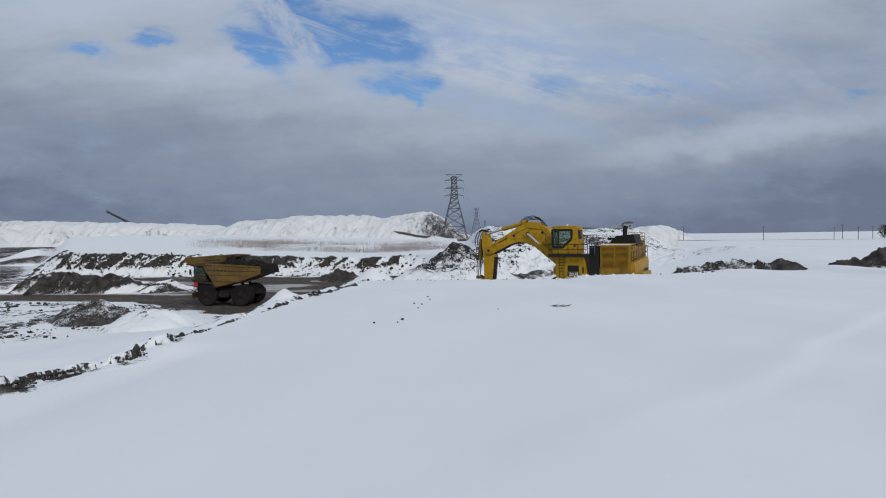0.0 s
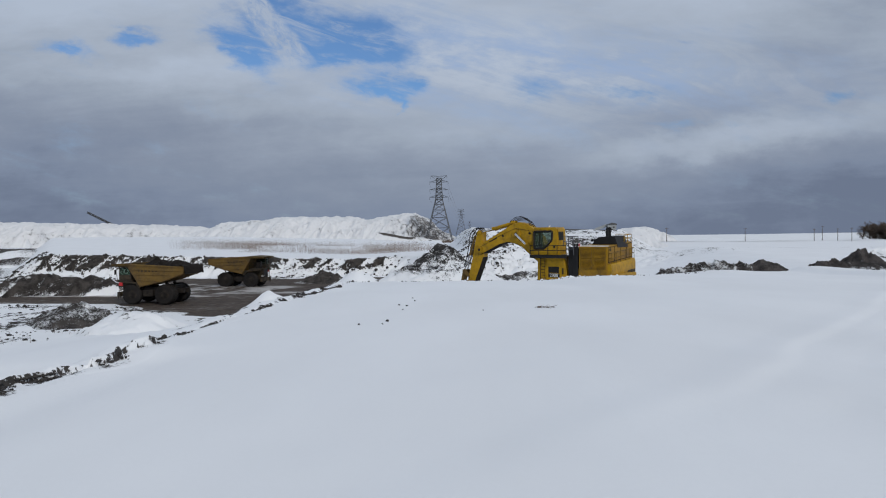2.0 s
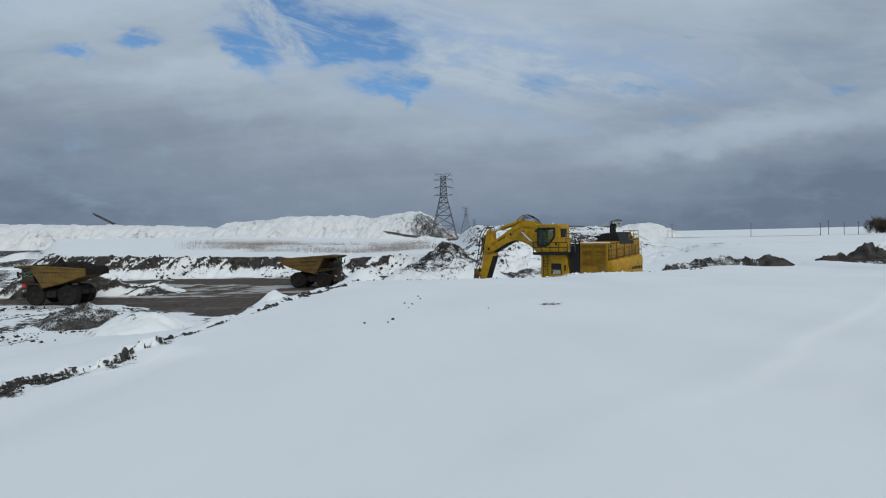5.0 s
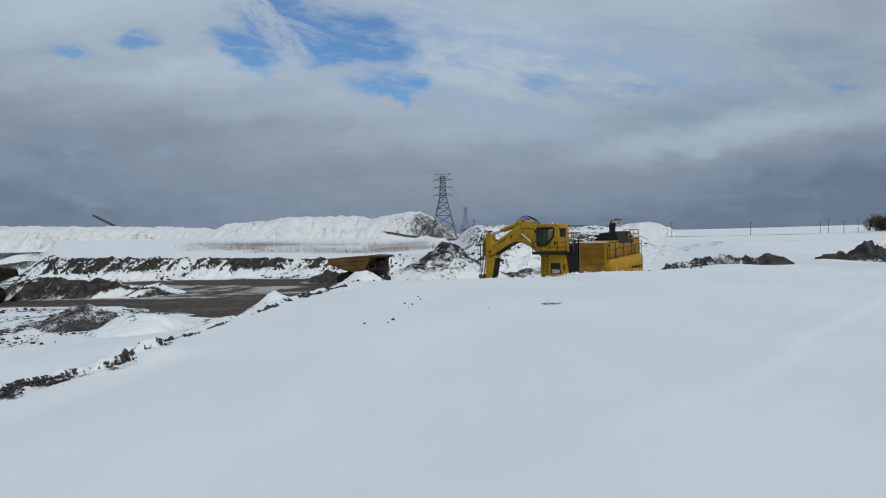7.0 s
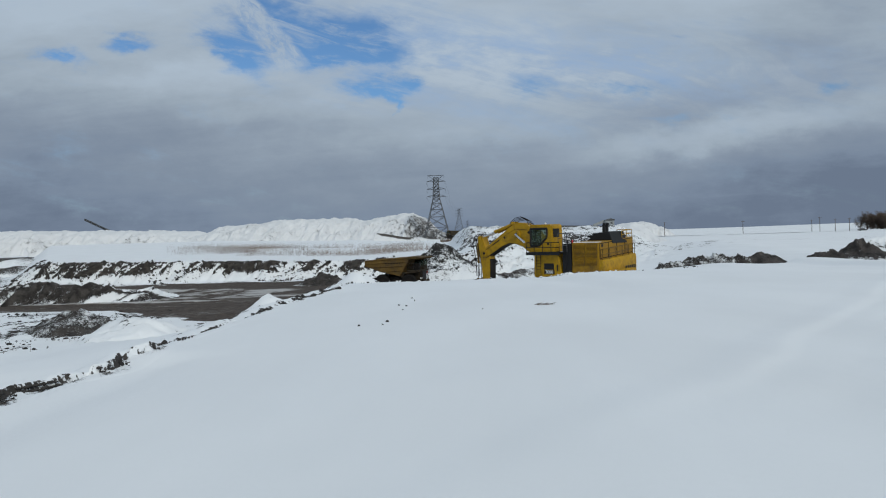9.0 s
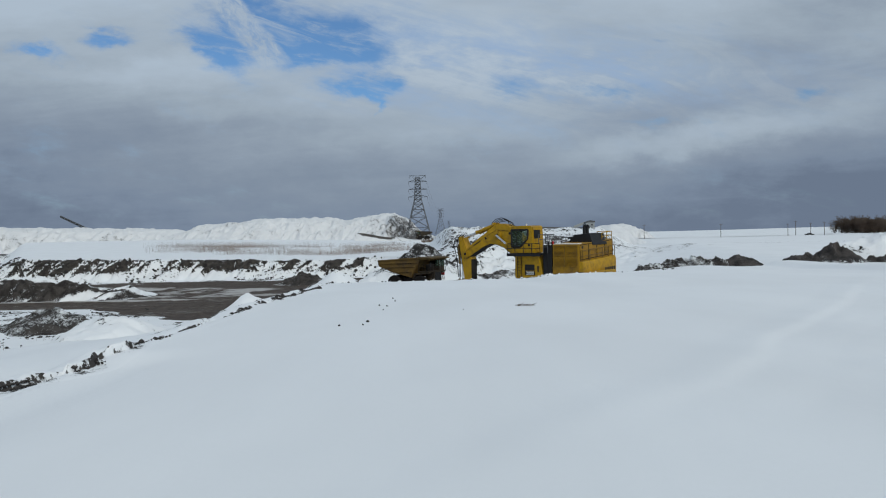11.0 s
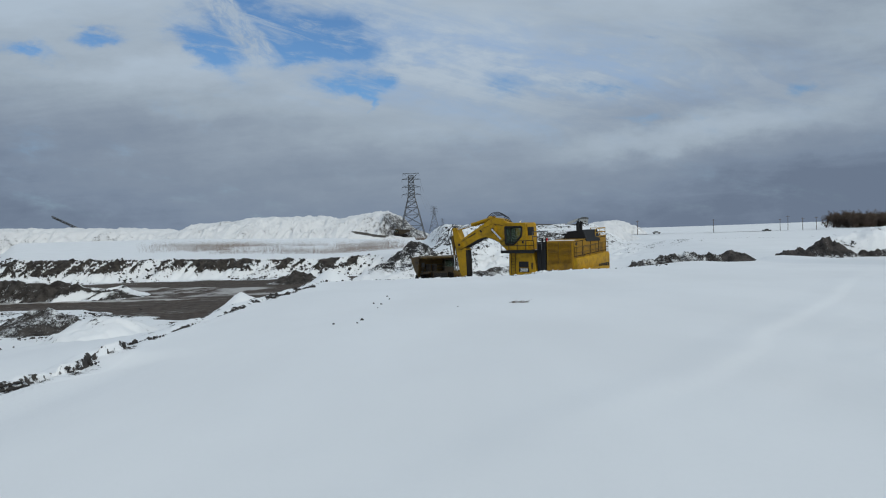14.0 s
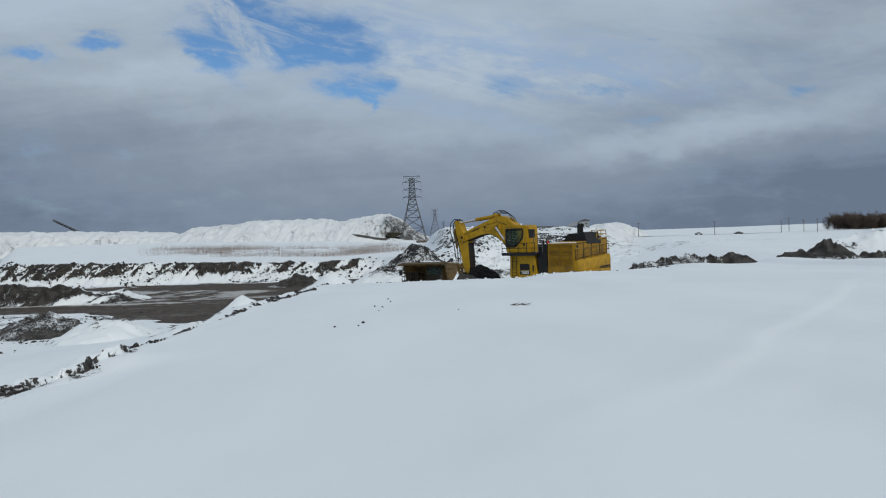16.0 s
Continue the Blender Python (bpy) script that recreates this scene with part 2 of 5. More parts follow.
SNOW_LIP = snowy("snow_over_bench_edge", (0.022, 0.021, 0.021), (0.070, 0.062, 0.056), patch=5.0, stretch=(1, 0.7, 1), relief=0.02, soft=0.12)
MUD = snowy("frozen_road_mud", (0.042, 0.032, 0.026), (0.092, 0.072, 0.058), snow=(0.40, 0.39, 0.38), patch=0.22, stretch=(0.5, 1.6, 1.0), relief=0.10, soft=0.22)
YELLOW = surface("worn_yellow_paint", (0.43, 0.248, 0.006), 0.46, spec=0.22, vary=0.16, grain=22, coarse=0.8, bump=0.004, depth=0.004, dirt=(0.105, 0.062, 0.018), dirt_amount=0.42, dirt_scale=1.7)
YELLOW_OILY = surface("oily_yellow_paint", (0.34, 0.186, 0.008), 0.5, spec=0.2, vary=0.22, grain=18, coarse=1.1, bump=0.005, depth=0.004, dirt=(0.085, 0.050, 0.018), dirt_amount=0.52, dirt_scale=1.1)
YELLOW_DIRTY = surface("dirty_yellow_paint", (0.160, 0.098, 0.026), 0.66, vary=0.25, grain=16, coarse=0.7, bump=0.01, depth=0.006, dirt=(0.070, 0.050, 0.030), dirt_amount=0.55, dirt_scale=0.9, spec=0.2)
# near-black: the canopy's shadow over deck and cab is put into this paint
TRUCK_DARK = surface("shade-dark truck paint", (0.036, 0.029, 0.021), 0.7, vary=0.35, grain=14, bump=0.02, dirt=(0.12, 0.075, 0.022), dirt_amount=0.2, dirt_scale=1.5, spec=0.2)
CANOPY = surface("dark_canopy_paint", (0.095, 0.062, 0.021), 0.75, vary=0.35, grain=14, bump=0.02, dirt=(0.020, 0.016, 0.012), dirt_amount=0.5, dirt_scale=1.2, spec=0.15)
BLACK = surface("black_painted_steel", (0.012, 0.012, 0.013), 0.55, vary=0.3, bump=0.006, spec=0.25)
GRIME = surface("grimy_dark_steel", (0.015, 0.013, 0.012), 0.8, spec=0.2, vary=0.4, bump=0.02, dirt=(0.050, 0.040, 0.030), dirt_amount=0.35)
RUBBER = surface("muddy_rubber", (0.014, 0.013, 0.013), 0.88, spec=0.2, vary=0.3, bump=0.02, dirt=(0.034, 0.028, 0.024), dirt_amount=0.3, dirt_scale=1.1)
CHROME = surface("polished_rod", (0.62, 0.62, 0.62), 0.22, metal=1.0, vary=0.05, bump=0.0)
STEEL = surface("worn_bucket_steel", (0.10, 0.09, 0.08), 0.5, metal=0.6, vary=0.4, bump=0.02, dirt=(0.05, 0.04, 0.035), dirt_amount=0.5)
GALV = surface("galvanised_steel", (0.095, 0.10, 0.108), 0.55, metal=0.4, vary=0.2, bump=0.0)
COAL_LOAD = surface("loose_brown_coal", (0.015, 0.012, 0.010), 0.9, vary=0.5, grain=9, coarse=1.2, bump=0.05, depth=0.08, spec=0.15)
COAL = surface("loose_coal", (0.014, 0.013, 0.013), 0.85, vary=0.5, grain=9, coarse=1.2, bump=0.05, depth=0.08, spec=0.2)
CLOD = surface("dark_earth_clod", (0.036, 0.033, 0.032), 0.92, vary=0.45, grain=14, coarse=2.5, bump=0.05, depth=0.03)
RED = surface("red_paint", (0.50, 0.015, 0.018), 0.45, vary=0.15, bump=0.0)
WHITE = surface("white_paint", (0.78, 0.78, 0.76), 0.5, vary=0.05, bump=0.0)
SHEET = surface("grey_sheet_metal", (0.24, 0.255, 0.26), 0.5, metal=0.2, vary=0.12, bump=0.006)
SHEET_DARK = surface("dark_sheet_metal", (0.055, 0.058, 0.062), 0.6, vary=0.2, bump=0.006)
TIMBER = surface("weathered_pole_timber", (0.10, 0.078, 0.060), 0.9, vary=0.3, grain=8, bump=0.02)
TWIG = surface("dry_twig", (0.11, 0.080, 0.060), 0.9, vary=0.35, bump=0.0)
STRAW = surface("dry_grass", (0.25, 0.212, 0.19), 0.95, vary=0.35, coarse=0.05, bump=0.0)
GLASS = clear_glass("cab_glass", (0.22, 0.30, 0.25))

# ---- mesh helpers ----
def part(name, bm, material, parent=None, label="", smooth=False):
    """Links a bmesh as one mesh object, under a thing or a part."""
    me = bpy.data.meshes.new(name)
    bm.normal_update()
    if smooth:
        for f in bm.faces:
            f.smooth = True
    bm.to_mesh(me)
    bm.free()
    me.materials.append(material)
    ob = new(name, me)
    if parent is not None:
        ob.parent = parent
    if label:
        tagged(ob, label)
    return ob


def add_box(bm, centre, size, m=None, bevel=0.0):
    made = bmesh.ops.create_cube(bm, size=1.0)["verts"]
    t = Matrix.Translation(centre) @ (m or Matrix()) @ Matrix.Diagonal((*size, 1))
    bmesh.ops.transform(bm, matrix=t, verts=made)
    if bevel:
        edges = list({e for vert in made for e in vert.link_edges})
        bmesh.ops.bevel(bm, geom=edges, offset=bevel, segments=2, affect="EDGES", profile=0.6)
    return bm


def add_prism(bm, outline, y0, y1, bevel=0.0):
    """A side outline in x and z, carried from y0 to y1."""
    a, b = [bm.verts.new((x, y0, z)) for x, z in outline], [bm.verts.new((x, y1, z)) for x, z in outline]
    faces = [bm.faces.new(a), bm.faces.new(list(reversed(b)))]
    k = len(outline)
    for i in range(k):
        j = (i + 1) % k
        faces.append(bm.faces.new((a[j], a[i], b[i], b[j])))
    bmesh.ops.recalc_face_normals(bm, faces=faces)
    if bevel:
        bmesh.ops.bevel(bm, geom=list({e for f in faces for e in f.edges}), offset=bevel, segments=2, affect="EDGES", profile=0.6)
    return bm


def add_tube(bm, p, q, r, n=8, r2=None):
    p, q = Vector(p), Vector(q)
    way = q - p
    made = bmesh.ops.create_cone(bm, cap_ends=True, segments=n, radius1=r, radius2=r if r2 is None else r2, depth=way.length)["verts"]
    t = Matrix.Translation((p + q) / 2) @ way.to_track_quat("Z", "Y").to_matrix().to_4x4()
    bmesh.ops.transform(bm, matrix=t, verts=made)
    return bm


def add_path(bm, pts, r, n=6):
    for a, b in zip(pts, pts[1:]):
        add_tube(bm, a, b, r, n)
    return bm


def boxes(*items, bevel=0.0):
    bm = bmesh.new()
    for centre, size in items:
        add_box(bm, centre, size, bevel=bevel)
    return bm


# ---- lie of the land ----
def lattice(ix, iy, seed):
    h = (ix.astype(np.int64) * 374761393 + iy.astype(np.int64) * 668265263 + seed * 974634777) & 0xFFFFFFFF
    h = ((h ^ (h >> 13)) * 1274126177) & 0xFFFFFFFF
    return ((h ^ (h >> 16)) & 0xFFFF) / 65535.0


def value(x, y, seed=0):
    ix, iy = np.floor(x), np.floor(y)
    fx, fy = x - ix, y - iy
    fx, fy = fx * fx * (3 - 2 * fx), fy * fy * (3 - 2 * fy)
    a, b = lattice(ix, iy, seed), lattice(ix + 1, iy, seed)
    c, d = lattice(ix, iy + 1, seed), lattice(ix + 1, iy + 1, seed)
    return (a + (b - a) * fx) * (1 - fy) + (c + (d - c) * fx) * fy - 0.5


def fractal(x, y, scale, octaves=4, seed=0, gain=0.5):
    out, amp = 0.0, 1.0
    for i in range(octaves):
        out = out + amp * value(x / scale + 17.3 * i, y / scale - 9.1 * i, seed + i)
        scale, amp = scale / 2.03, amp * gain
    return out


def ease(x, lo, hi):
    s = np.clip((x - lo) / (hi - lo), 0, 1)
    return s * s * (3 - 2 * s)


def knee(x, lo, hi):
    return np.clip((x - lo) / (hi - lo), 0, 1)


EDGE_X, CREST_Y = -5.4, 45.0


def land(x, y):
    """Height of the ground and how bare of snow it is."""
    wob = fractal(x, y, 6.0, 3, 3) * 0.9
    # snow bench that the camera stands on, falling gently to its far crest
    crest = 6.12 + 0.28 * ease(x, 6.5, 9.5) + 0.44 * ease(x, 9, 24) + 0.34 * ease(x, 23.0, 24.2) * (1 - ease(x, 25.8, 28.5)) - 0.22 * ease(x, 18, 22) - 0.95 * ease(x, 25.0, 29.5) - 0.35 * ease(x, 28.5, 33) + 0.1 * fractal(x, y, 5.0, 3, 11)
    bench = 7.6 + (crest - 7.6) * np.clip(y / CREST_Y, -1.5, 1.0)
    bench = bench + 0.16 * fractal(x, y, 14.0, 3, 21) * ease(np.hypot(x, y), 3, 12) + 0.02 * fractal(x, y, 1.7, 3, 31)
    # a wind scoop along the near part of the broken edge
    bench = bench - (0.05 * ease(-x, 2.0, 4.9) + 0.09 * np.exp(-((x + 4.75) / 0.60) ** 2)) * (1 - ease(y, 11.3, 12.6)) * ease(y, 2, 6)
    along_, side_ = (x - 4.8) * 0.623 + (y - 10) * 0.781, (x - 4.8) * 0.781 - (y - 10) * 0.623 + 0.45 * fractal(x, y, 4.0, 3, 27)
    drift = ease(side_, -0.9, 0.0) - 1.15 * ease(side_, 0.0, 0.45) * ease(along_, -6, 0) * (1 - ease(along_, 14, 26))
    bench = bench + 0.030 * drift + 0.022 * fractal(x * 0.6 + y * 0.5, (y - x) * 1.8, 1.6, 4, 29) * ease(side_, -0.5, 1.5) * ease(y, 4, 9)
    # floors: pit floor with the road, raised bench of the excavator, plain to the east
    pit = 0.25 * fractal(x, y, 18.0, 4, 41) * ease(np.abs(y - 100), 25, 60) + 0.55 * fractal(x, y, 4.0, 4, 47) * (1 - ease(y, 84, 91)) * (1 - ease(x, -42, -36))
    dig = 2.98 * ease(x + 0.5 * fractal(x, y, 4.0, 3, 43), 6.5, 9.0) * (1 - ease(y + 0.8 * fractal(x, y, 4.0, 3, 45), 79, 86) * (1 - ease(x, 18, 26)))
    plain = 6.1 - 2.3 * ease(y, 90, 400) + (4.2 - 1.9 * (1 - ease(x - 0.4 * (y - 950), 380, 620))) * ease(y, 420, 950) + 0.5 * fractal(x, y, 60.0, 4, 51) * ease(np.hypot(x, y), 60, 200)
    plain = plain - 0.55 * ease(x, 25, 33) * (1 - ease(y, 80, 140))
    east = ease(x - 0.22 * (y - 45), 18, 38)
    floor = (np.maximum(pit, dig)) * (1 - east) + plain * east
    # far side of the pit: a cut bank, the snowy plateau behind it
    foot = 149.0 + 3.0 * fractal(x, y * 0.2, 16.0, 4, 61) - 22.0 * ease(x, -12, 10) - 14.0 * ease(x, 6, 30)
    rise = knee(y, foot, foot + 7.5 + 40 * ease(x, 2, 30))
    gully = fractal(x - 0.5 * (y - foot) + 1.6 * fractal(x, y, 3.5, 3, 75), y * 0.16, 2.1, 5, 71, 0.7)
    west_end = ease(x + 0.56 * (y - 150), -98, -85)
    plateau = (3.22 - 0.0246 * np.clip(x, -150, 0) + 1.4 * ease(x, -24, 0)) * west_end + 0.0076 * np.clip(y - 155, 0, 250) * (1 - 0.6 * ease(x, -24, 0)) + 0.3 * fractal(x, y, 40.0, 4, 81) * ease(y, 170, 260)
    ridge = (4.8 + 1.2 * (1 - ease(x, 12, 30))) * ease(x, 3, 10) * (1 - ease(x - 0.12 * (y - 180), 47, 64)) * knee(y, 128, 184) * (1 - ease(y, 230, 330))
    ridge = ridge * (1 + 0.22 * fractal(x, y, 18.0, 3, 91)) + 1.0 * fractal(x, y, 7.0, 6, 95, 0.62) * ease(ridge, 0.5, 3)
    back = (plateau + ridge) * (1 - ease(x - 0.1 * (y - 150), 58, 80)) + plain * ease(x - 0.1 * (y - 150), 58, 80)
    shape = np.clip(rise + 0.33 * gully * 4 * rise * (1 - rise), 0, 1)
    floor = floor + (back - floor) * shape * (1 - east)
    scar = 4 * rise * (1 - rise) * (1 - ease(x, -2, 8)) * (1 - east)
    floor = floor + scar * (0.75 * gully + 0.45 * fractal(x, y, 1.5, 3, 87, 0.7))
    # step from the crest down to the floors
    drop = np.maximum(floor, bench - np.clip(y - CREST_Y + 0.35 * wob, 0, 999) * 0.62)
    z = np.where(y < CREST_Y - 2, bench, drop)
    # west edge of the bench: a lip, a narrow ledge, then the slope down to the pit
    edge = EDGE_X + 0.30 * wob
    out = np.maximum(np.minimum(np.clip(-6.3 - x, 0, 99), np.clip(y - 17.5, 0, 99)), np.clip(-13.5 - x, 0, 99)) + 0.5 * fractal(x, y, 5.0, 3, 15)
    out = np.clip(out, 0, 99)
    ledge = bench - 0.10 * np.clip(edge - x - 0.3, 0, 99)
    slope = ledge - out * (0.52 + 0.12 * fractal(x, y, 9.0, 3, 17)) + 0.5 * fractal(x, y, 3.0, 4, 19) * ease(out, 1, 5)
    west = np.maximum(slope, floor)
    z = np.where(x < edge, np.where(y < CREST_Y + 3, west, np.maximum(np.minimum(west, drop), floor)), z)
    # far land sinks away under the horizon
    far = np.hypot(x, y)
    z = z - 34.0 * ease(far, 1000, 4500)
    # bare earth
    bare = 0 * x - 0.3
    onbank = ease(rise, 0.08, 0.48) * (1 - ease(rise, 0.95, 1.0)) * (y > foot - 1) * (1 - ease(x, 0, 9) * 0.7)
    bare = np.maximum(bare, onbank * (0.37 + 0.34 * ease(x, -34, -27) * (1 - ease(x, -14, -6)) + 0.07 * (1 - ease(x, -66, -54)) + 1.45 * gully + 0.55 * fractal(x, y, 1.7, 2, 74) + 0.55 * fractal(x, y * 0.4, 12.0, 2, 73) - 0.22 * (1 - ease(rise, 0.20, 0.5)) * ease(x, -70, -58)))
    rim = ease(rise, 0.86, 0.92) * (1 - ease(rise, 0.96, 1.0)) * (x < 0) * west_end
    bare = np.maximum(bare, rim * (0.58 + 1.0 * fractal(x, y * 0.2, 5.0, 4, 77)))
    rubble = ease(x, 3, 7) * (1 - ease(x, 24, 30)) * ease(y, 108, 114) * (1 - ease(y, 122, 132))
    bare = np.maximum(bare, rubble * 0.62)
    dugface = ease(x, -6, 2) * (1 - ease(x, 8, 11)) * ease(y, 56, 60) * (1 - ease(y, 104, 116))
    bare = np.maximum(bare, dugface * 0.6)
    wild = (x < -9) * (y > 20) * (y < 150) * (1 - ease(z, 2.2, 4.0)) * (0.26 + 0.8 * fractal(x, y, 5.0, 4, 78)) + ease(ridge, 0.5, 2.5) * (0.36 + 0.55 * fractal(x, y, 7.0, 4, 79))
    wild = np.maximum(wild, (1 - ease(x + 0.56 * (y - 150), -102, -92)) * ease(y, 90, 110) * (1 - ease(y, 430, 480)) * (0.68 + 0.7 * fractal(x, y * 0.4, 14.0, 4, 83)))
    bare = np.maximum(bare, wild)
    return z, bare


def sheet_object(name, x, y, z, bare, material, closed=False):
    """A grid of heights as one mesh, with its bareness."""
    rows_n, cols_n = x.shape
    me = bpy.data.meshes.new(name)
    verts = np.stack([x, y, z], -1).reshape(-1, 3)
    idx = np.arange(rows_n * cols_n).reshape(rows_n, cols_n)
    if closed:
        idx = np.concatenate([idx, idx[:, :1]], 1)
    quads = np.stack([idx[:-1, :-1], idx[:-1, 1:], idx[1:, 1:], idx[1:, :-1]], -1).reshape(-1, 4)
    me.vertices.add(len(verts))
    me.vertices.foreach_set("co", verts.astype(np.float32).ravel())
    me.loops.add(quads.size)
    me.loops.foreach_set("vertex_index", quads.astype(np.int32).ravel())
    me.polygons.add(len(quads))
    me.polygons.foreach_set("loop_start", np.arange(0, quads.size, 4, dtype=np.int32))
    me.polygons.foreach_set("use_smooth", np.ones(len(quads), bool))
    at = me.attributes.new("bare", "FLOAT", "POINT")
    at.data.foreach_set("value", np.clip(bare, -0.3, 1).astype(np.float32).ravel())
    me.update(calc_edges=True)
    me.validate()
    me.materials.append(material)
    return new(name, me)


radii = [0.01]
while radii[-1] < 4600:
    r = radii[-1]
    radii.append(r + (max(0.22, 0.0055 * r) if r < 128 else 0.42 if r < 190 else 0.0055 * r if r < 260 else 0.022 * r))
bearings = np.radians(np.concatenate([np.arange(-44, 46, 0.14), np.arange(46, 316, 3.0)]))
RR, AA = np.meshgrid(np.array(radii), bearings, indexing="ij")
GX, GY = RR * np.sin(AA) + 0.35, RR * np.cos(AA) - 0.25
GZ, GB = land(GX, GY)
ground = tagged(sheet_object("ground", GX, GY, GZ, GB, SNOW, closed=True), "snow-covered open-pit ground with bare earth banks", "ground", kind="structure")


def height(x, y):
    return float(land(np.array([float(x)]), np.array([float(y)]))[0][0])


# ---- haul road: frozen mud across the pit floor ----
rx_, ry_ = np.meshgrid(np.linspace(-130, 12, 330), np.linspace(66, 149, 240), indexing="ij")
near_side = 72.0 + 1.1 * np.clip(-27 - rx_, 0, 17) + 0.10 * np.clip(-44 - rx_, 0, 60) + 2.0 * fractal(rx_, ry_ * 0, 14.0, 3, 201) + 14 * ease(rx_, -24, 2)
far_side = 107.0 + 43.0 * ease(rx_, -100, -80) - 24 * ease(rx_, -14, 8) + 2.0 * fractal(rx_, ry_ * 0, 12.0, 3, 205)
k_ = knee(ry_, 66, 149)
ry_ = near_side + (far_side - near_side) * k_
rz_ = land(rx_, ry_)[0] * 0 + 0.10 + 0.14 * fractal(rx_ * 0.3, ry_, 2.5, 4, 211) - 0.35 * (np.abs(k_ - 0.5) * 2) ** 12
# a frosty strip between the two wheel ways, with a line of ploughed snow on its near side
frost_ = ease(ry_, 104, 107) * (1 - ease(ry_ + 0.25 * (rx_ + 40), 124, 130)) * (1 - ease(rx_, -30, -16))
plough_ = (1 - ease(np.abs(ry_ - 103.2 + 0.04 * (rx_ + 50) + 1.2 * fractal(rx_, ry_ * 0, 7.0, 3, 217)), 0.3, 1.4)) * (1 - ease(rx_, -38, -30))
rb_ = 0.95 + 0.5 * fractal(rx_ * 0.35, ry_, 5.0, 4, 215) - 0.5 * (np.abs(k_ - 0.5) * 2) ** 8 - frost_ * (0.56 - 1.0 * fractal(rx_ - 0.4 * ry_, ry_ * 0.4, 4.0, 4, 219)) - 0.75 * plough_
rz_ = rz_ + 0.16 * plough_ + frost_ * 0.5 * np.clip(fractal(rx_, ry_, 5.0, 4, 221) + 0.1, 0, 1)
tagged(sheet_object("haul_road", rx_, ry_, rz_, rb_, MUD), "dark frozen-mud haul road across the pit", "road", kind="structure")


# ---- heaps, cones and spoil hills ----
def heap(name, cx, cy, rx, ry, top, base, label, material, bare=0.1, seed=1, rough=0.3, sharp=1.2, turn=0.0, cells=80, lump=3.0, category="heap", patch=0.0, flute=0.0, fade=0.6):
    """A mound of earth or snow: a ragged cone that sinks into the ground at its rim."""
    a, b = np.meshgrid(np.linspace(-1.15, 1.15, cells), np.linspace(-1.15, 1.15, cells), indexing="ij")
    rad = np.hypot(a, b) + 0.22 * fractal(a, b, 0.8, 3, seed + 2)
    prof = np.clip(1 - rad, 0, 1) ** sharp if sharp >= 1 else 1 - np.clip(rad, 0, 1) ** (1 / sharp)
    c, s = math.cos(radians(turn)), math.sin(radians(turn))
    x, y = cx + a * rx * c - b * ry * s, cy + a * rx * s + b * ry * c
    bump = fractal(x, y, lump, 5, seed, 0.58)
    if flute:
        rad = rad + flute * np.abs(fractal(x, y * 0.25, lump * 0.5, 3, seed + 5)) * ease(rad, 0.3, 0.7)
        prof = np.clip(1 - rad, 0, 1) ** sharp if sharp >= 1 else 1 - np.clip(rad, 0, 1) ** (1 / sharp)
    z = base + (top - base) * prof * (1 + rough * bump) - 0.9 * np.clip(rad - 1, 0, 1) * 3 - 0.25
    bb = bare - 0.45 * ease(rad, fade, fade + 0.4) * (bare > 0.3) + patch * fractal(x, y, lump * 2, 3, seed + 7) + 0 * x
    ob = sheet_object(name, x - cx, y - cy, z - base, bb, material)
    ob.location = (cx, cy, base)
    return tagged(ob, label, category)


def hill(name, crest, north, front, behind, label, bare, seed, lump=9.0, rough=2.7, flute=0.16, steps=190, scree=None):
    """A long spoil hill under a crest line of (east, height) points, with fluted dumped flanks."""
    xs, zs = [p[0] for p in crest], [p[1] for p in crest]
    a, b = np.meshgrid(np.linspace(xs[0], xs[-1], steps * 2), np.linspace(-1.0, 1.0, steps), indexing="ij")
    y = north + np.where(b < 0, b * front, b * behind)
    top = np.interp(a, xs, zs)
    k = np.abs(b) * (1 + flute * fractal(a - 0.25 * y, y * 0.3, lump * 0.5, 3, seed) * 2)
    prof = 1 - ease(k, 0.03, 1.0) * 0.75 - 0.25 * knee(k, 0.0, 1.0)
    z = -7.0 + (top + 7.0) * prof + rough * fractal(a, y, lump, 5, seed + 3, 0.55) * (0.42 + 0.58 * ease(k, 0.05, 0.3)) * ease(prof, 0.02, 0.2)
    bare = bare + (0.26 * ease(a, *scree) if scree else 0.0)
    z = z + 1.3 * fractal(a, y * 0.6, 4.5, 4, seed + 11, 0.65) * ease(prof, 0.02, 0.2)
    gul = np.abs(fractal(a - 0.25 * y, y * 0.35, lump * 0.5, 3, seed + 9))
    ob = sheet_object(name, a - xs[0], y - north, z, bare + 0.55 * (0.18 - gul) * ease(k, 0.1, 0.4) + 0.06 * ease(k, 0.70, 0.9) + 0.42 * fractal(a, y, lump * 2.5, 2, seed + 5), SNOW_DIST)
    ob.location = (xs[0], north, 0)
    return tagged(ob, label, "hill")


# ---- the broken edge of the bench: a low earth scarp under a snow crust ----
def lip_base(y):
    return EDGE_X + 0.15 * fractal(0 * y + EDGE_X, y, 6.0, 3, 3) - 0.12 * (1 - ease(y, 20, 29)) + 0.20 * ease(y, 9.6, 11.2) * (1 - ease(y, 12.6, 13.3)) - 0.26 * (1 - ease(y, 9.6, 11.4))


def lip_line(y):
    """East position of the foot of the scarp."""
    return lip_base(y) + 0.28 * fractal(0 * y + 3.0, y, 1.7, 2, 711) + 0.14 * fractal(0 * y + 5.0, y, 0.45, 3, 713)


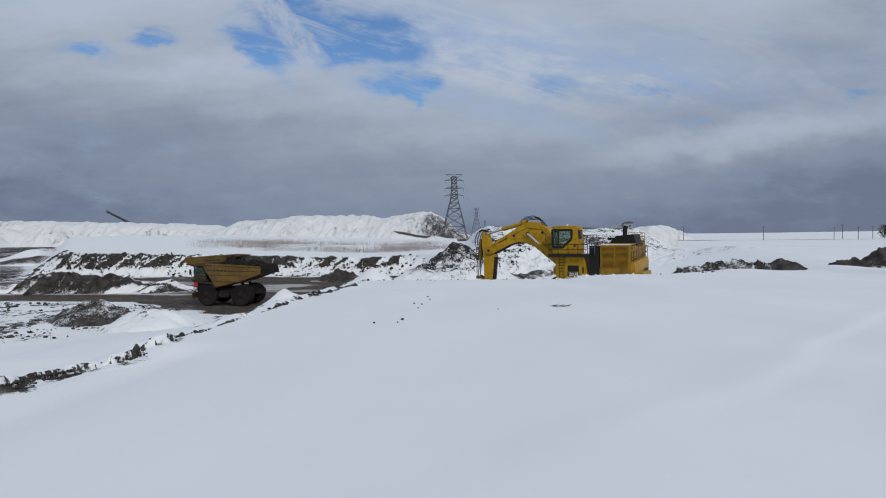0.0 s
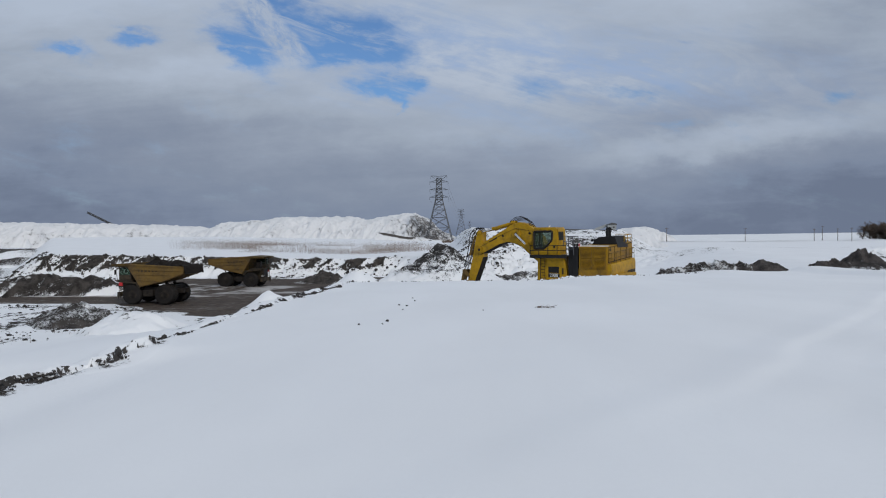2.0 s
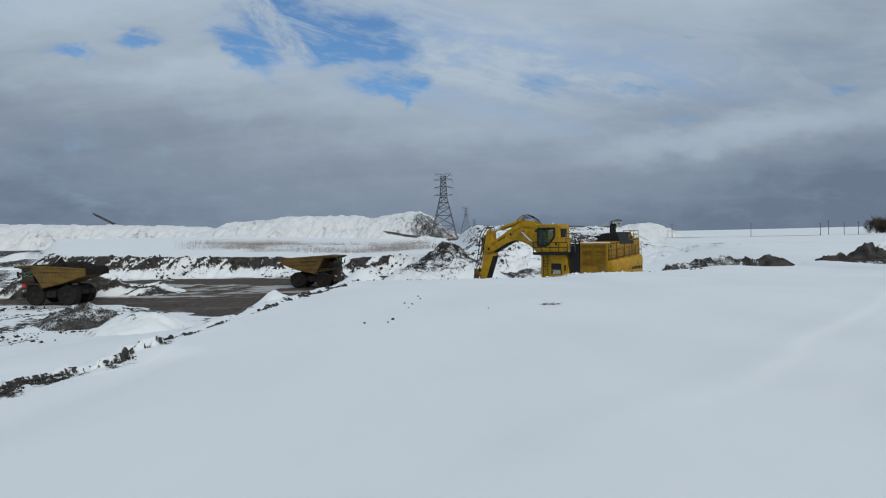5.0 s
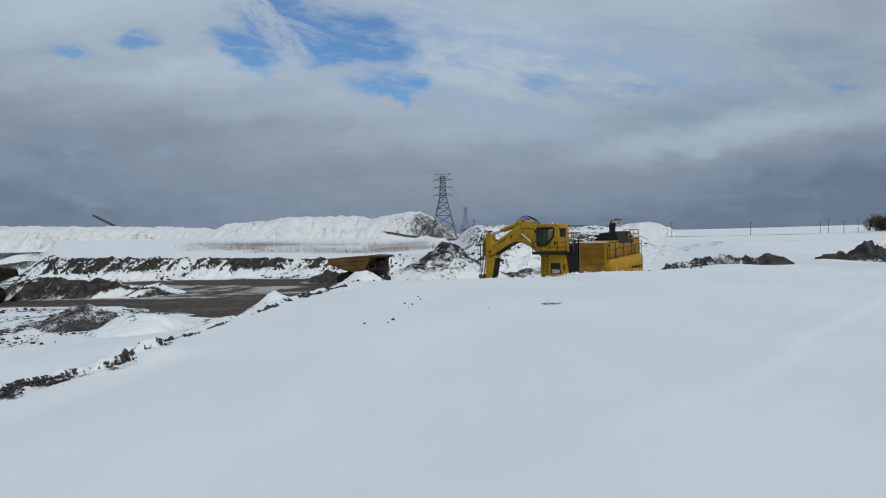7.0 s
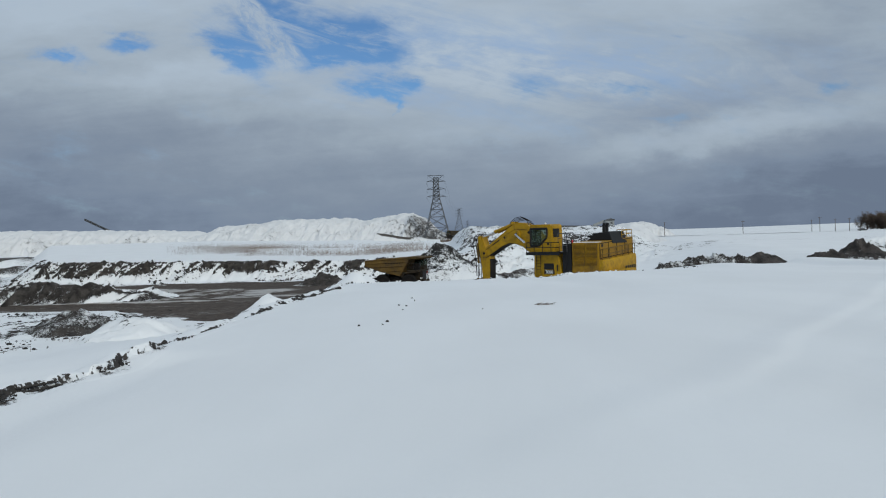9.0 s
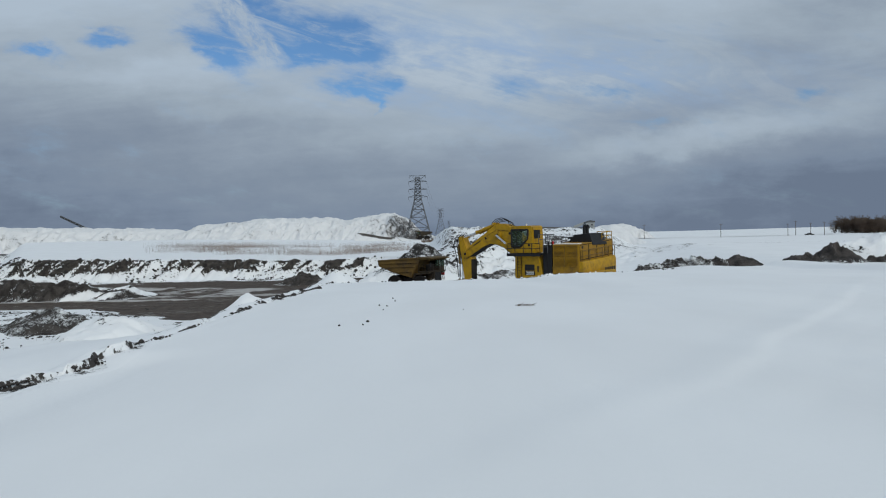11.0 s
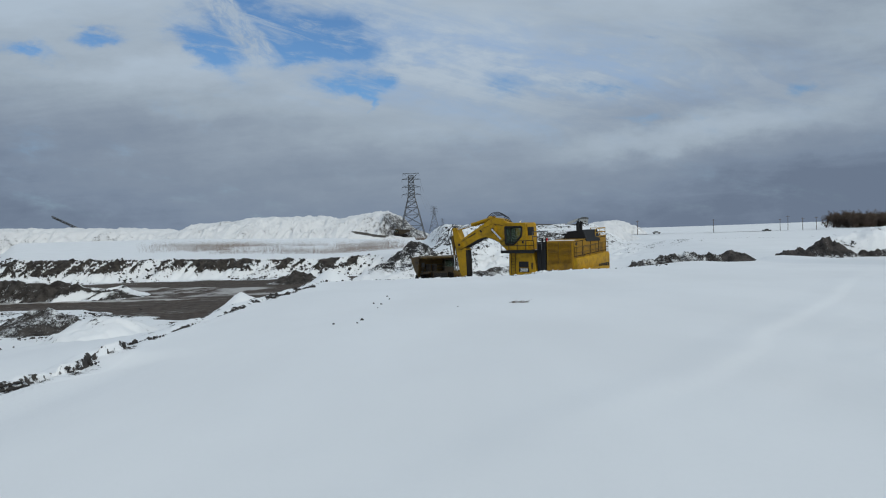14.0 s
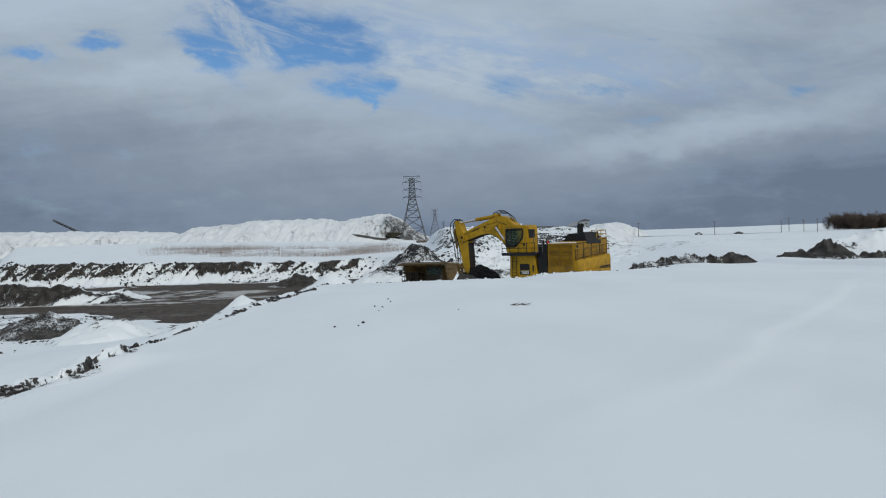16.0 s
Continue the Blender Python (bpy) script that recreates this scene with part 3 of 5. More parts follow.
ly_, ls_ = np.meshgrid(5.0 * (45.5 / 5.0) ** np.linspace(0, 1, 640), np.concatenate([np.linspace(-0.7, -0.1, 14), np.linspace(-0.08, 0.22, 26), np.linspace(0.26, 1.3, 22)]), indexing="ij")
foot_ = lip_line(ly_)
lx_ = lip_base(ly_) - ls_
in_ = foot_ - lx_
near_ = 1 - ease(ly_, 13.2, 14.2)
tall_ = np.clip(0.105 * near_ + 0.030 * (1 - near_) * (1 + 0.03 * ly_) + 0.13 * fractal(0 * ly_ + 1, ly_, 1.3, 3, 717) * (0.5 + 0.5 * near_) + 0.03 * fractal(lx_, ly_, 0.30, 3, 718), 0, 0.2)
lz_ = land(lx_, ly_)[0] + tall_ * ease(in_, 0.0, 0.06 + 0.03 * (1 - near_)) * (1 - ease(in_, 0.35, 1.0)) + 0.05 * fractal(lx_, ly_, 0.22, 3, 719) * ease(in_, -0.2, 0.0) * (1 - ease(in_, 0.2, 0.5))
lz_ = lz_ + 0.012 - 0.05 * ease(np.abs(ls_ - 0.3), 0.6, 0.99)
face_ = ease(in_, -0.03, 0.01) * (1 - ease(in_, 0.05, 0.10 + 0.004 * ly_ * (1 - near_))) * ease(tall_, 0.015, 0.06)
second_ = (1 - near_) * (1 - ease(np.abs(in_ - 0.75), 0.03, 0.16))
spill_ = ease(in_, -0.42, -0.1) * (1 - ease(in_, 0.0, 0.05)) * ease(tall_, 0.03, 0.1)
lb_ = np.maximum(face_ * (0.50 + 1.0 * fractal(lx_ * 0.8 + ly_ * 0.6, ly_ * 0.8 - lx_ * 0.6, 0.07, 3, 721, 0.8) + 0.8 * fractal(0 * lx_, ly_, 0.9, 2, 727)), np.maximum(second_ * (0.48 + 1.4 * fractal(lx_, ly_, 1.4, 3, 723)), spill_ * (0.30 + 0.8 * fractal(lx_, ly_, 0.5, 3, 725))))
tagged(sheet_object("bench_edge", lx_, ly_, lz_, lb_, SNOW_LIP), "low broken earth scarp under a crust of snow along the bench", "ground edge", kind="structure")


# ---- thin road across the far plain ----
qx_, qy_ = np.meshgrid(np.linspace(60, 420, 160), np.linspace(399, 407, 6), indexing="ij")
tagged(sheet_object("far_road", qx_, qy_, land(qx_, qy_)[0] + 0.18, 0.05 + 0.5 * fractal(qx_, qy_, 25.0, 3, 731), SNOW_DIST), "thin grey snow-covered road across the far plain", "road", kind="structure")


heap("snow_mound", -20.6, 46, 7.2, 7, 4.25, 0.8, "low rounded snow mound on the pit slope beside the road", SNOW, 0.20, 301, 0.22, 0.7, lump=2.4, patch=0.3, cells=110)
heap("snow_mound", -10.0, 40, 4.6, 6.0, 6.75, 3.2, "pointed snow-covered cone of earth below the bench edge", SNOW, 0.10, 311, 0.2, 1.25)
heap("snow_mound", -5.6, 46.5, 3.4, 4.5, 7.05, 5.2, "small pointed snow cone at the corner of the bench", SNOW, 0.14, 321, 0.15, 1.3, cells=110)
heap("earth_mound", -22.0, 131, 7.0, 4.5, 2.4, -0.3, "grey rubble heap at the foot of the cut bank", SNOW_BERM, 0.80, 467, 0.5, 0.8, lump=1.5, cells=110, patch=0.4)
heap("earth_mound", -39.0, 73, 5.2, 5.6, 2.2, -0.1, "dark heap of frozen earth lightly dusted with snow", SNOW_BERM, 0.70, 331, 0.40, 0.7, lump=1.5, patch=0.5, cells=150, fade=0.8)
heap("coal_mound", 0.3, 131, 15.0, 13, 7.0, -0.3, "steep coal stockpile with snow caught between the lumps", SNOW_COAL, 0.60, 341, 0.30, 1.0, lump=3.0, patch=0.5, cells=150, fade=0.44)
for hx, hy, ht, hs in ((21.3, 61.5, 6.25, 351), (23.7, 62.5, 6.6, 353), (26.3, 63.4, 6.6, 355), (28.6, 64.0, 6.5, 357)):
    heap("earth_mound", hx, hy, 2.9, 1.8, ht - 0.1, 4.6, "low row of frozen clods with snow between them", SNOW_BERM, 0.58, hs, 0.35, 0.45, lump=0.6, cells=110, patch=0.3)
heap("earth_mound", 31.0, 64, 3.0, 2.2, 6.75, 5.0, "dark rounded heap of bare earth on the snow", SNOW_CLAY, 0.88, 361, 0.25, 0.6, lump=0.9, cells=110)
heap("earth_mound", 38.6, 66, 5.4, 2.2, 6.6, 5.0, "low dark spill of bare earth on the snow", SNOW_CLAY, 0.86, 375, 0.6, 0.75, lump=1.1, cells=120)
heap("earth_mound", 41.8, 66, 3.3, 2.4, 7.85, 5.6, "jagged dark earth heap with a pointed top", SNOW_CLAY, 0.82, 371, 0.55, 1.1, lump=1.1, cells=120)
heap("earth_mound", 22.9, 45.0, 0.55, 0.4, height(22.9, 45.0) + 0.22, height(22.9, 45.0) - 0.1, "small dark clod heap on the bench crest", SNOW_CLAY, 0.8, 377, 0.5, 0.7, lump=0.3, cells=40)
heap("snow_mound", 50.5, 70, 10.5, 4.5, 8.75, 5.2, "broad drifted snow bank over dumped earth", SNOW, 0.14, 381, 0.22, 0.45, patch=0.3, lump=2.0, cells=120)
heap("earth_mound", 47.0, 65.5, 6.5, 1.6, 6.35, 5.0, "low dark spill of earth along the foot of the snow bank", SNOW_BERM, 0.74, 385, 0.6, 0.7, lump=0.9, cells=110, patch=0.4)
bx_, bk_ = np.meshgrid(np.linspace(-76, -42, 260), np.linspace(0, 1, 90), indexing="ij")
by_ = 102.6 + 14 * bk_
top_ = (2.9 - 1.5 * ease(bx_ + 1.0 * (by_ - 104), -54, -44)) * ease(bx_, -76, -66) * (1 - ease(bx_, -46, -42)) * (1 + 0.45 * fractal(bx_, by_ * 0.3, 3.2, 5, 397))
run_ = fractal(bx_ - 0.9 * (by_ - 103) + 1.4 * fractal(bx_, by_, 2.5, 3, 393), by_ * 0.25, 2.2, 5, 391, 0.7)
face_ = ease(bk_ + 0.14 * run_, 0.02, 0.34)
bz_ = top_ * face_ * (1 - ease(bk_, 0.62, 1.0)) + 0.9 * fractal(bx_, by_, 1.7, 5, 395, 0.6) * face_ * ease(top_, 0.2, 1.0) - 0.25 * (1 - ease(bk_, 0.0, 0.05)) - 0.3 * ease(bk_, 0.9, 1.0)
chute_ = np.maximum(np.exp(-((bx_ - 1.3 * (by_ - 104) + 51.6) / 0.55) ** 2), np.exp(-((bx_ - 1.3 * (by_ - 104) + 48.4) / 0.65) ** 2)) * (1 - ease(bk_, 0.22, 0.30))
bb_ = 0.64 + 1.0 * run_ + 0.5 * fractal(bx_, by_, 1.3, 3, 389) + 0.3 * ease(bk_, 0.05, 0.25) - 1.2 * chute_ - 0.8 * ease(bk_, 0.36, 0.50) - 0.55 * (1 - ease(bx_, -74, -66)) - 0.35 * (1 - ease(bk_, 0.02, 0.10))
tagged(sheet_object("earth_berm", bx_, by_, bz_, bb_, SNOW_BERM), "long berm of dark earth streaked with snow beside the road", "berm")
for hx, hy, hw, hs in ((10.5, 128, 4.5, 461), (14.2, 129, 4.5, 465), (17.8, 130, 5.0, 463)):
    heap("earth_mound", hx, hy, hw, 3.0, height(hx, hy) + 1.5, height(hx, hy) - 0.6, "grey rubble heap half covered with snow below the ridge", SNOW_BERM, 0.62, hs, 0.5, 0.7, lump=1.5, cells=90, patch=0.4)
# spoil hills and ridges in the distance
HILL_CREST = [(-200, 3), (-179, 13.5), (-171, 15.0), (-161, 19.2), (-150, 18.9), (-138, 20.6), (-121, 22.6), (-102, 23.4), (-78, 23.4), (-61, 22.6), (-55, 20.8), (-44, 22.7), (-17.5, 25.2), (-7.6, 21), (1, 13.5), (14, 7), (24, 2)]
RIDGE_CREST = [(-520, 22), (-442, 23), (-352, 21.2), (-307, 20.6), (-262, 19.3), (-217, 17.9), (-190, 16.8), (-175, 14.2), (-150, 8), (-130, 3)]
hill("spoil_hill", HILL_CREST, 515, 95, 60, "long snow-covered spoil hill with a steep bare eastern flank", 0.11, 401, scree=(-26, -12))
hill("spoil_hill", RIDGE_CREST, 540, 85, 60, "flat-topped snow-covered spoil ridge with fluted flank", 0.07, 421, lump=10.0, flute=0.34)
heap("spoil_hill", 128, 430, 24, 20, 13.3, 4.0, "pale flat-topped stockpile under fresh snow", SNOW_DIST, 0.12, 431, 0.12, 0.42, flute=0.25, cells=70, category="hill")
heap("spoil_hill", 62, 215, 14, 20, 10.5, 3.5, "smooth snow-covered bank end", SNOW_DIST, 0.10, 441, 0.16, 0.8, lump=5.0, flute=0.3, cells=90, category="hill")
heap("earth_mound", -142, 235, 14, 9, 4.8, 2.0, "low dark earth bank in the far pit corner", SNOW_CLAY, 0.42, 451, 0.5, 0.6, lump=5.0, patch=0.5)
heap("earth_mound", -128, 205, 16, 7, 3.0, 0.0, "low dark earth bank in the far pit corner", SNOW_CLAY, 0.40, 455, 0.5, 0.6, lump=5.0, patch=0.5)


# ---- power line ----
def build_pylon():
    """A steel lattice pylon, 44.5 m high, with four pairs of arms."""
    py_ = tagged(new("pylon"), "grey steel lattice power pylon with four crossarms", "pylon", group="power line pylons")
    H, neck, b0, b1 = 44.5, 28.5, 9.2, 2.3
    corners = [(-1, -1), (1, -1), (1, 1), (-1, 1)]

    def half(z):
        return b0 + (b1 - b0) * z / neck if z < neck else b1 + (1.5 - b1) * (z - neck) / (H - neck)

    for sx, sy in corners:
        bm = bmesh.new()
        add_tube(bm, (sx * b0, sy * b0, -1.0), (sx * b1, sy * b1, neck), 0.20, 6)
        add_tube(bm, (sx * b1, sy * b1, neck), (sx * 1.5, sy * 1.5, H - 1.5), 0.17, 6)
        part("leg", bm, GALV, py_)
    bm = bmesh.new()
    levels = [0, 9.5, 16.5, 21.5, 25.3, 28.5, 31, 33.5, 36, 38.5, 41, 43]
    for z0, z1 in zip(levels, levels[1:]):
        for (ax, ay), (cx, cy) in zip(corners, corners[1:] + corners[:1]):
            h0, h1 = half(z0), half(z1)
            add_tube(bm, (ax * h0, ay * h0, z0), (cx * h1, cy * h1, z1), 0.14, 4)
            add_tube(bm, (cx * h0, cy * h0, z0), (ax * h1, ay * h1, z1), 0.14, 4)
            add_tube(bm, (ax * h1, ay * h1, z1), (cx * h1, cy * h1, z1), 0.12, 4)
    tagged(part("lattice_bracing", bm, GALV, py_), kind="stuff")
    for z, w in ((30.0, 6.4), (35.0, 6.2), (40.2, 6.2), (44.2, 5.4)):
        bm = bmesh.new()
        top = z == 44.2
        for s in (-1, 1):
            for yy in (-0.9, 0.9):
                add_tube(bm, (s * 1.3, yy, z), (s * w, 0, z + (0.3 if top else 0.15)), 0.14, 4)
                add_tube(bm, (s * 1.3, yy, z + (-2.6 if top else 1.5)), (s * w, 0, z + (0.3 if top else 0.15)), 0.11, 4)
            add_tube(bm, (s * w, 0, z + 0.2), (s * w, 0, z - 1.6), 0.10, 5)
        add_tube(bm, (-1.5, 0, z), (1.5, 0, z), 0.16, 4)
        part("crossarm", bm, GALV, py_)
    return py_


pylon = build_pylon()
pylon.matrix_basis = pose(0.8, 457, 4.2, 0, 0, -4)
copy_thing(pylon, pose(41.5, 1210, 9.8, 0, 0, -4))
copy_thing(pylon, pose(107, 2300, 8.6, 0, 0, -4))
bm = bmesh.new()
for ax in (-6.2, 6.2):
    for az in (28.4, 33.4, 38.6):
        pts = []
        for i in range(13):
            k = i / 12
            pts.append((0.8 + ax + (41.5 - 0.8) * k, 457 + 753 * k, 4.2 + az + 5.6 * k - 4 * 11 * k * (1 - k)))
        add_path(bm, pts, 0.05, 4)
tagged(part("power_cables", bm, GALV), "thin sagging power cables between pylons", "cable", kind="stuff")


# ---- roadside poles and far traffic ----
def build_pole():
    po = tagged(new("utility_pole"), "weathered timber utility pole standing in snow", "pole", group="utility poles along the far road")
    part("post", add_tube(bmesh.new(), (0, 0, -0.5), (0, 0, 8.2), 0.19, 8, 0.13), TIMBER, po)
    bm = boxes(((0, 0, 7.6), (1.9, 0.14, 0.16)))
    for x in (-0.8, 0.8):
        add_tube(bm, (x, 0, 7.68), (x, 0, 7.95), 0.05, 6)
    part("crossarm", bm, TIMBER, po)
    return po


pole = build_pole()
pole.matrix_basis = pose(135.1, 400, 4.2)
for x, z, k in ((181.6, 3.7, 0), (222.6, 3.0, 20), (227.4, 4.6, -8), (236.6, 3.2, 12), (245.0, 3.6, 4)):
    copy_thing(pole, pose(x, 400, z, 0, 0, k))


def build_car(label, paint, pickup):
    car = tagged(new("car"), label, "car", group="far traffic")
    side = [(-2.5, 0.45), (-2.55, 1.05), (-0.9, 1.1), (-0.75, 1.65), (0.55, 1.65), (1.1, 1.12), (2.3, 1.0), (2.5, 0.8), (2.45, 0.45)] if pickup else \
        [(-2.2, 0.42), (-2.25, 0.95), (-1.6, 1.15), (-1.0, 1.5), (0.4, 1.5), (1.0, 1.05), (2.0, 0.9), (2.25, 0.7), (2.2, 0.42)]
    part("body", add_prism(bmesh.new(), side, -0.9, 0.9, bevel=0.06), paint, car)
    part("window", boxes(((-0.2, 0, 1.38), (1.3, 1.84, 0.36)), bevel=0.03), BLACK, car, "dark side glass")
    for x in (-1.5, 1.5):
        for y in (-0.85, 0.85):
            part("wheel", add_tube(bmesh.new(), (x, y - 0.12, 0.36), (x, y + 0.12, 0.36), 0.36, 14), RUBBER, car)
    return car


PICKUP = build_car("grey pickup driving on the far snowy road", SHEET_DARK, True)
SALOON = build_car("pale grey car driving on the far snowy road", SHEET, False)

# ---- plant buildings on the skyline ----
shed = tagged(new("transfer_house"), "grey sheet-metal conveyor transfer house on the skyline", "building")
shed.location = (86.9, 340, 4.0)
bm = boxes(((0, 0, 7.6), (4.3, 3.6, 3.8)), bevel=0.04)
part("wall", bm, SHEET, shed)
part("roof", add_prism(bmesh.new(), [(-2.4, 9.4), (-2.4, 9.6), (0.4, 10.5), (2.4, 10.0), (2.4, 9.4)], -2.0, 2.0), SHEET_DARK, shed)
part("window", boxes(((0.8, -1.83, 8.2), (1.0, 0.06, 0.8))), SHEET_DARK, shed)
for x in (-1.9, 1.9):
    for y in (-1.5, 1.5):
        part("support_leg", boxes(((x, y, 2.8), (0.3, 0.3, 6.0))), GALV, shed)
gallery = tagged(new("conveyor_gallery"), "long dark conveyor gallery leading to the transfer house", "conveyor")
gallery.location = (74, 341, 4.0)
bm = bmesh.new()
add_tube(bm, (-13, 0, 7.2), (10.5, 0, 6.4), 0.55, 8)
part("belt_casing", bm, SHEET_DARK, gallery)
part("sloping_chute", add_box(bmesh.new(), (8.0, 0, 8.2), (6.0, 1.2, 1.3), Matrix.Rotation(radians(-20), 4, "Y")), SHEET, gallery)
for x in (-12, -6, 0, 6):
    part("trestle", boxes(((x, 0, 3.2), (0.3, 1.4, 7.6))), GALV, gallery)
stacker = tagged(new("stacker_conveyor"), "dark inclined stacker conveyor on the spoil ridge", "conveyor")
stacker.location, stacker.scale = (-262, 546, 14.4), (1.13, 1.13, 1.13)
bm = bmesh.new()
for y in (-0.7, 0.7):
    add_tube(bm, (4, y, 3.0), (-16.6, y, 13.3), 0.22, 6)
    add_tube(bm, (4, y, 1.9), (-16.6, y, 12.3), 0.22, 6)
    for i in range(12):
        k = i / 11
        add_tube(bm, (4 - 20.6 * k, y, 1.9 + 10.4 * k), (4 - 20.6 * min(1, k + 0.09), y, 3.0 + 10.3 * min(1, k + 0.09)), 0.12, 4)
part("boom_truss", bm, SHEET_DARK, stacker)
part("belt", add_box(bmesh.new(), (-6.3, 0, 8.2), (23.0, 1.3, 0.35), Matrix.Rotation(radians(26.6), 4, "Y")), SHEET_DARK, stacker)
part("undercarriage", boxes(((1, 0, 1.0), (4, 3.5, 3.0)), bevel=0.1), SHEET_DARK, stacker)


# ---- winter trees and dry grass ----
def build_tree(seed, h):
    rnd = random.Random(seed)
    tree = tagged(new("tree"), "bare brown winter tree in a dense far copse", "tree", group="trees of the copse")
    trunk, crown = bmesh.new(), bmesh.new()

    def grow(bm, a, way, length, r, level):
        b = a + way * length
        add_tube(bm, a, b, r, 4 if level else 6, r * 0.6)
        if level == 3:
            return
        for i in range((8, 7, 6)[level]):
            k = rnd.uniform(0.08 if level == 0 else 0.3, 1.0)
            turn = Vector((rnd.uniform(-1, 1), rnd.uniform(-1, 1), rnd.uniform(-0.15, 0.75)))
            grow(crown, a + (b - a) * k, (way * 0.75 + turn * 0.8).normalized(), length * rnd.uniform(0.40, 0.64), max(0.055, r * 0.5), level + 1)

    grow(trunk, Vector((0, 0, -0.4)), Vector((rnd.uniform(-0.08, 0.08), rnd.uniform(-0.08, 0.08), 1)).normalized(), h * 0.55, 0.22, 0)
    part("trunk", trunk, TWIG, tree)
    for i in range(1500):
        a, b, c = rnd.gauss(0, 1), rnd.gauss(0, 1), rnd.gauss(0, 1)
        k = rnd.uniform(0.35, 1.0) ** 0.5 / math.sqrt(a * a + b * b + c * c)
        at, way = Vector((a * k * h * 0.36, b * k * h * 0.36, h * 0.46 + c * k * h * 0.42)), Vector((a, b, c + 0.8)).normalized()
        tip, wide = at + way * rnd.uniform(0.5, 1.3), Vector((-way.y, way.x, 0.1)) * 0.11
        crown.faces.new([crown.verts.new(q) for q in (at - wide, at + wide, tip)])
    part("crown", crown, TWIG, tree)
    return tree


kinds = [build_tree(601 + i, 10.5 + i) for i in range(3)]
rnd = random.Random(7)
for i in range(105):
    x, y = 296 + rnd.uniform(0, 60), 446 + rnd.uniform(0, 34)
    m = pose(x, y, height(x, y) - 0.2, 0, 0, rnd.uniform(0, 360)) 
    if i < 3:
        kinds[i].matrix_basis = m
    else:
        copy_thing(kinds[i % 3], m)


def tufts(name, n, xr, yr, hr, w, seed, label, material, thin=None):
    """Thin dry stalks, each a narrow upright blade, scattered in clumps."""
    rs = np.random.RandomState(seed)
    x, y = rs.uniform(*xr, n * 3), rs.uniform(*yr, n * 3)
    keep = fractal(x, y * 0.6, 16.0, 4, seed, 0.7) + 0.3 * rs.uniform(-1, 1, n * 3) > 0.06
    if thin is not None:
        keep &= x / y > thin + 0.06 * rs.uniform(-1, 1, n * 3)
    x, y = x[keep][:n], y[keep][:n]
    z = land(x, y)[0]
    h, a = rs.uniform(*hr, len(x)), rs.uniform(0, math.pi, len(x))
    dx, dy, lx, ly = np.cos(a) * w, np.sin(a) * w, rs.uniform(-0.3, 0.3, len(x)), rs.uniform(-0.3, 0.3, len(x))
    v = np.stack([np.stack([x - dx, y - dy, z - 0.1], -1), np.stack([x + dx, y + dy, z - 0.1], -1), np.stack([x + lx, y + ly, z + h], -1)], 1).reshape(-1, 3)
    me = bpy.data.meshes.new(name)
    me.from_pydata(v.tolist(), [], np.arange(len(v)).reshape(-1, 3).tolist())
    me.materials.append(material)
    return tagged(new(name, me), label, "grass", kind="stuff")


tufts("dry_grass", 15000, (-125, 2), (182, 275), (0.5, 2.6), 0.020, 611, "dry straw-coloured grass standing out of the snow", STRAW, thin=-0.34)
tufts("dry_scrub", 800, (2, 24), (330, 400), (0.8, 2.0), 0.10, 621, "low brown scrub round the pylon foot", TWIG)
tufts("dry_grass", 500, (-46, -24), (38, 66), (0.25, 0.6), 0.03, 631, "sparse dry stalks on the rough pit slope", STRAW)


# ---- clods, stones and twigs on the bench ----
def clod_mesh(bm, at, size, rnd):
    made = bmesh.ops.create_icosphere(bm, subdivisions=2, radius=1.0)["verts"]
    off = Vector((rnd.uniform(0, 50), rnd.uniform(0, 50), rnd.uniform(0, 50)))
    spin = Euler((rnd.uniform(0, 6), rnd.uniform(0, 6), rnd.uniform(0, 6))).to_matrix()
    sx, sy, sz = size * rnd.uniform(0.8, 1.5), size * rnd.uniform(0.7, 1.2), size * rnd.uniform(0.5, 0.9)
    for vert in made:
        k = 1 + 0.45 * noise.noise(vert.co * 1.6 + off) + 0.2 * noise.noise(vert.co * 4 + off)
        vert.co = Vector(at) + spin @ Vector((vert.co.x * sx * k, vert.co.y * sy * k, vert.co.z * sz * k))


def clod_field(name, at, sizes, seed, label):
    """Many angular clods as one mesh: dented twenty-sided lumps of varied size and turn."""
    bm = bmesh.new()
    bmesh.ops.create_icosphere(bm, subdivisions=1, radius=1.0)
    base = np.array([tuple(vert.co) for vert in bm.verts])
    tris = np.array([[vert.index for vert in f.verts] for f in bm.faces])
    bm.free()
    rs = np.random.RandomState(seed)
    n = len(at)
    dent = base[None] * rs.uniform(0.72, 1.28, (n, len(base), 1)) * rs.uniform(0.65, 1.35, (n, 1, 3))
    spin = rs.uniform(0, 2 * math.pi, n)
    c, s_ = np.cos(spin)[:, None], np.sin(spin)[:, None]
    x, y = dent[..., 0] * c - dent[..., 1] * s_, dent[..., 0] * s_ + dent[..., 1] * c
    v = np.stack([x, y, dent[..., 2] * 0.75], -1) * np.asarray(sizes)[:, None, None] + np.asarray(at)[:, None, :]
    me = bpy.data.meshes.new(name)
    me.from_pydata(v.reshape(-1, 3).tolist(), [], (tris[None] + (np.arange(n) * len(base))[:, None, None]).reshape(-1, 3).tolist())
    me.materials.append(CLOD)
    return tagged(new(name, me), label, "clods", kind="stuff")


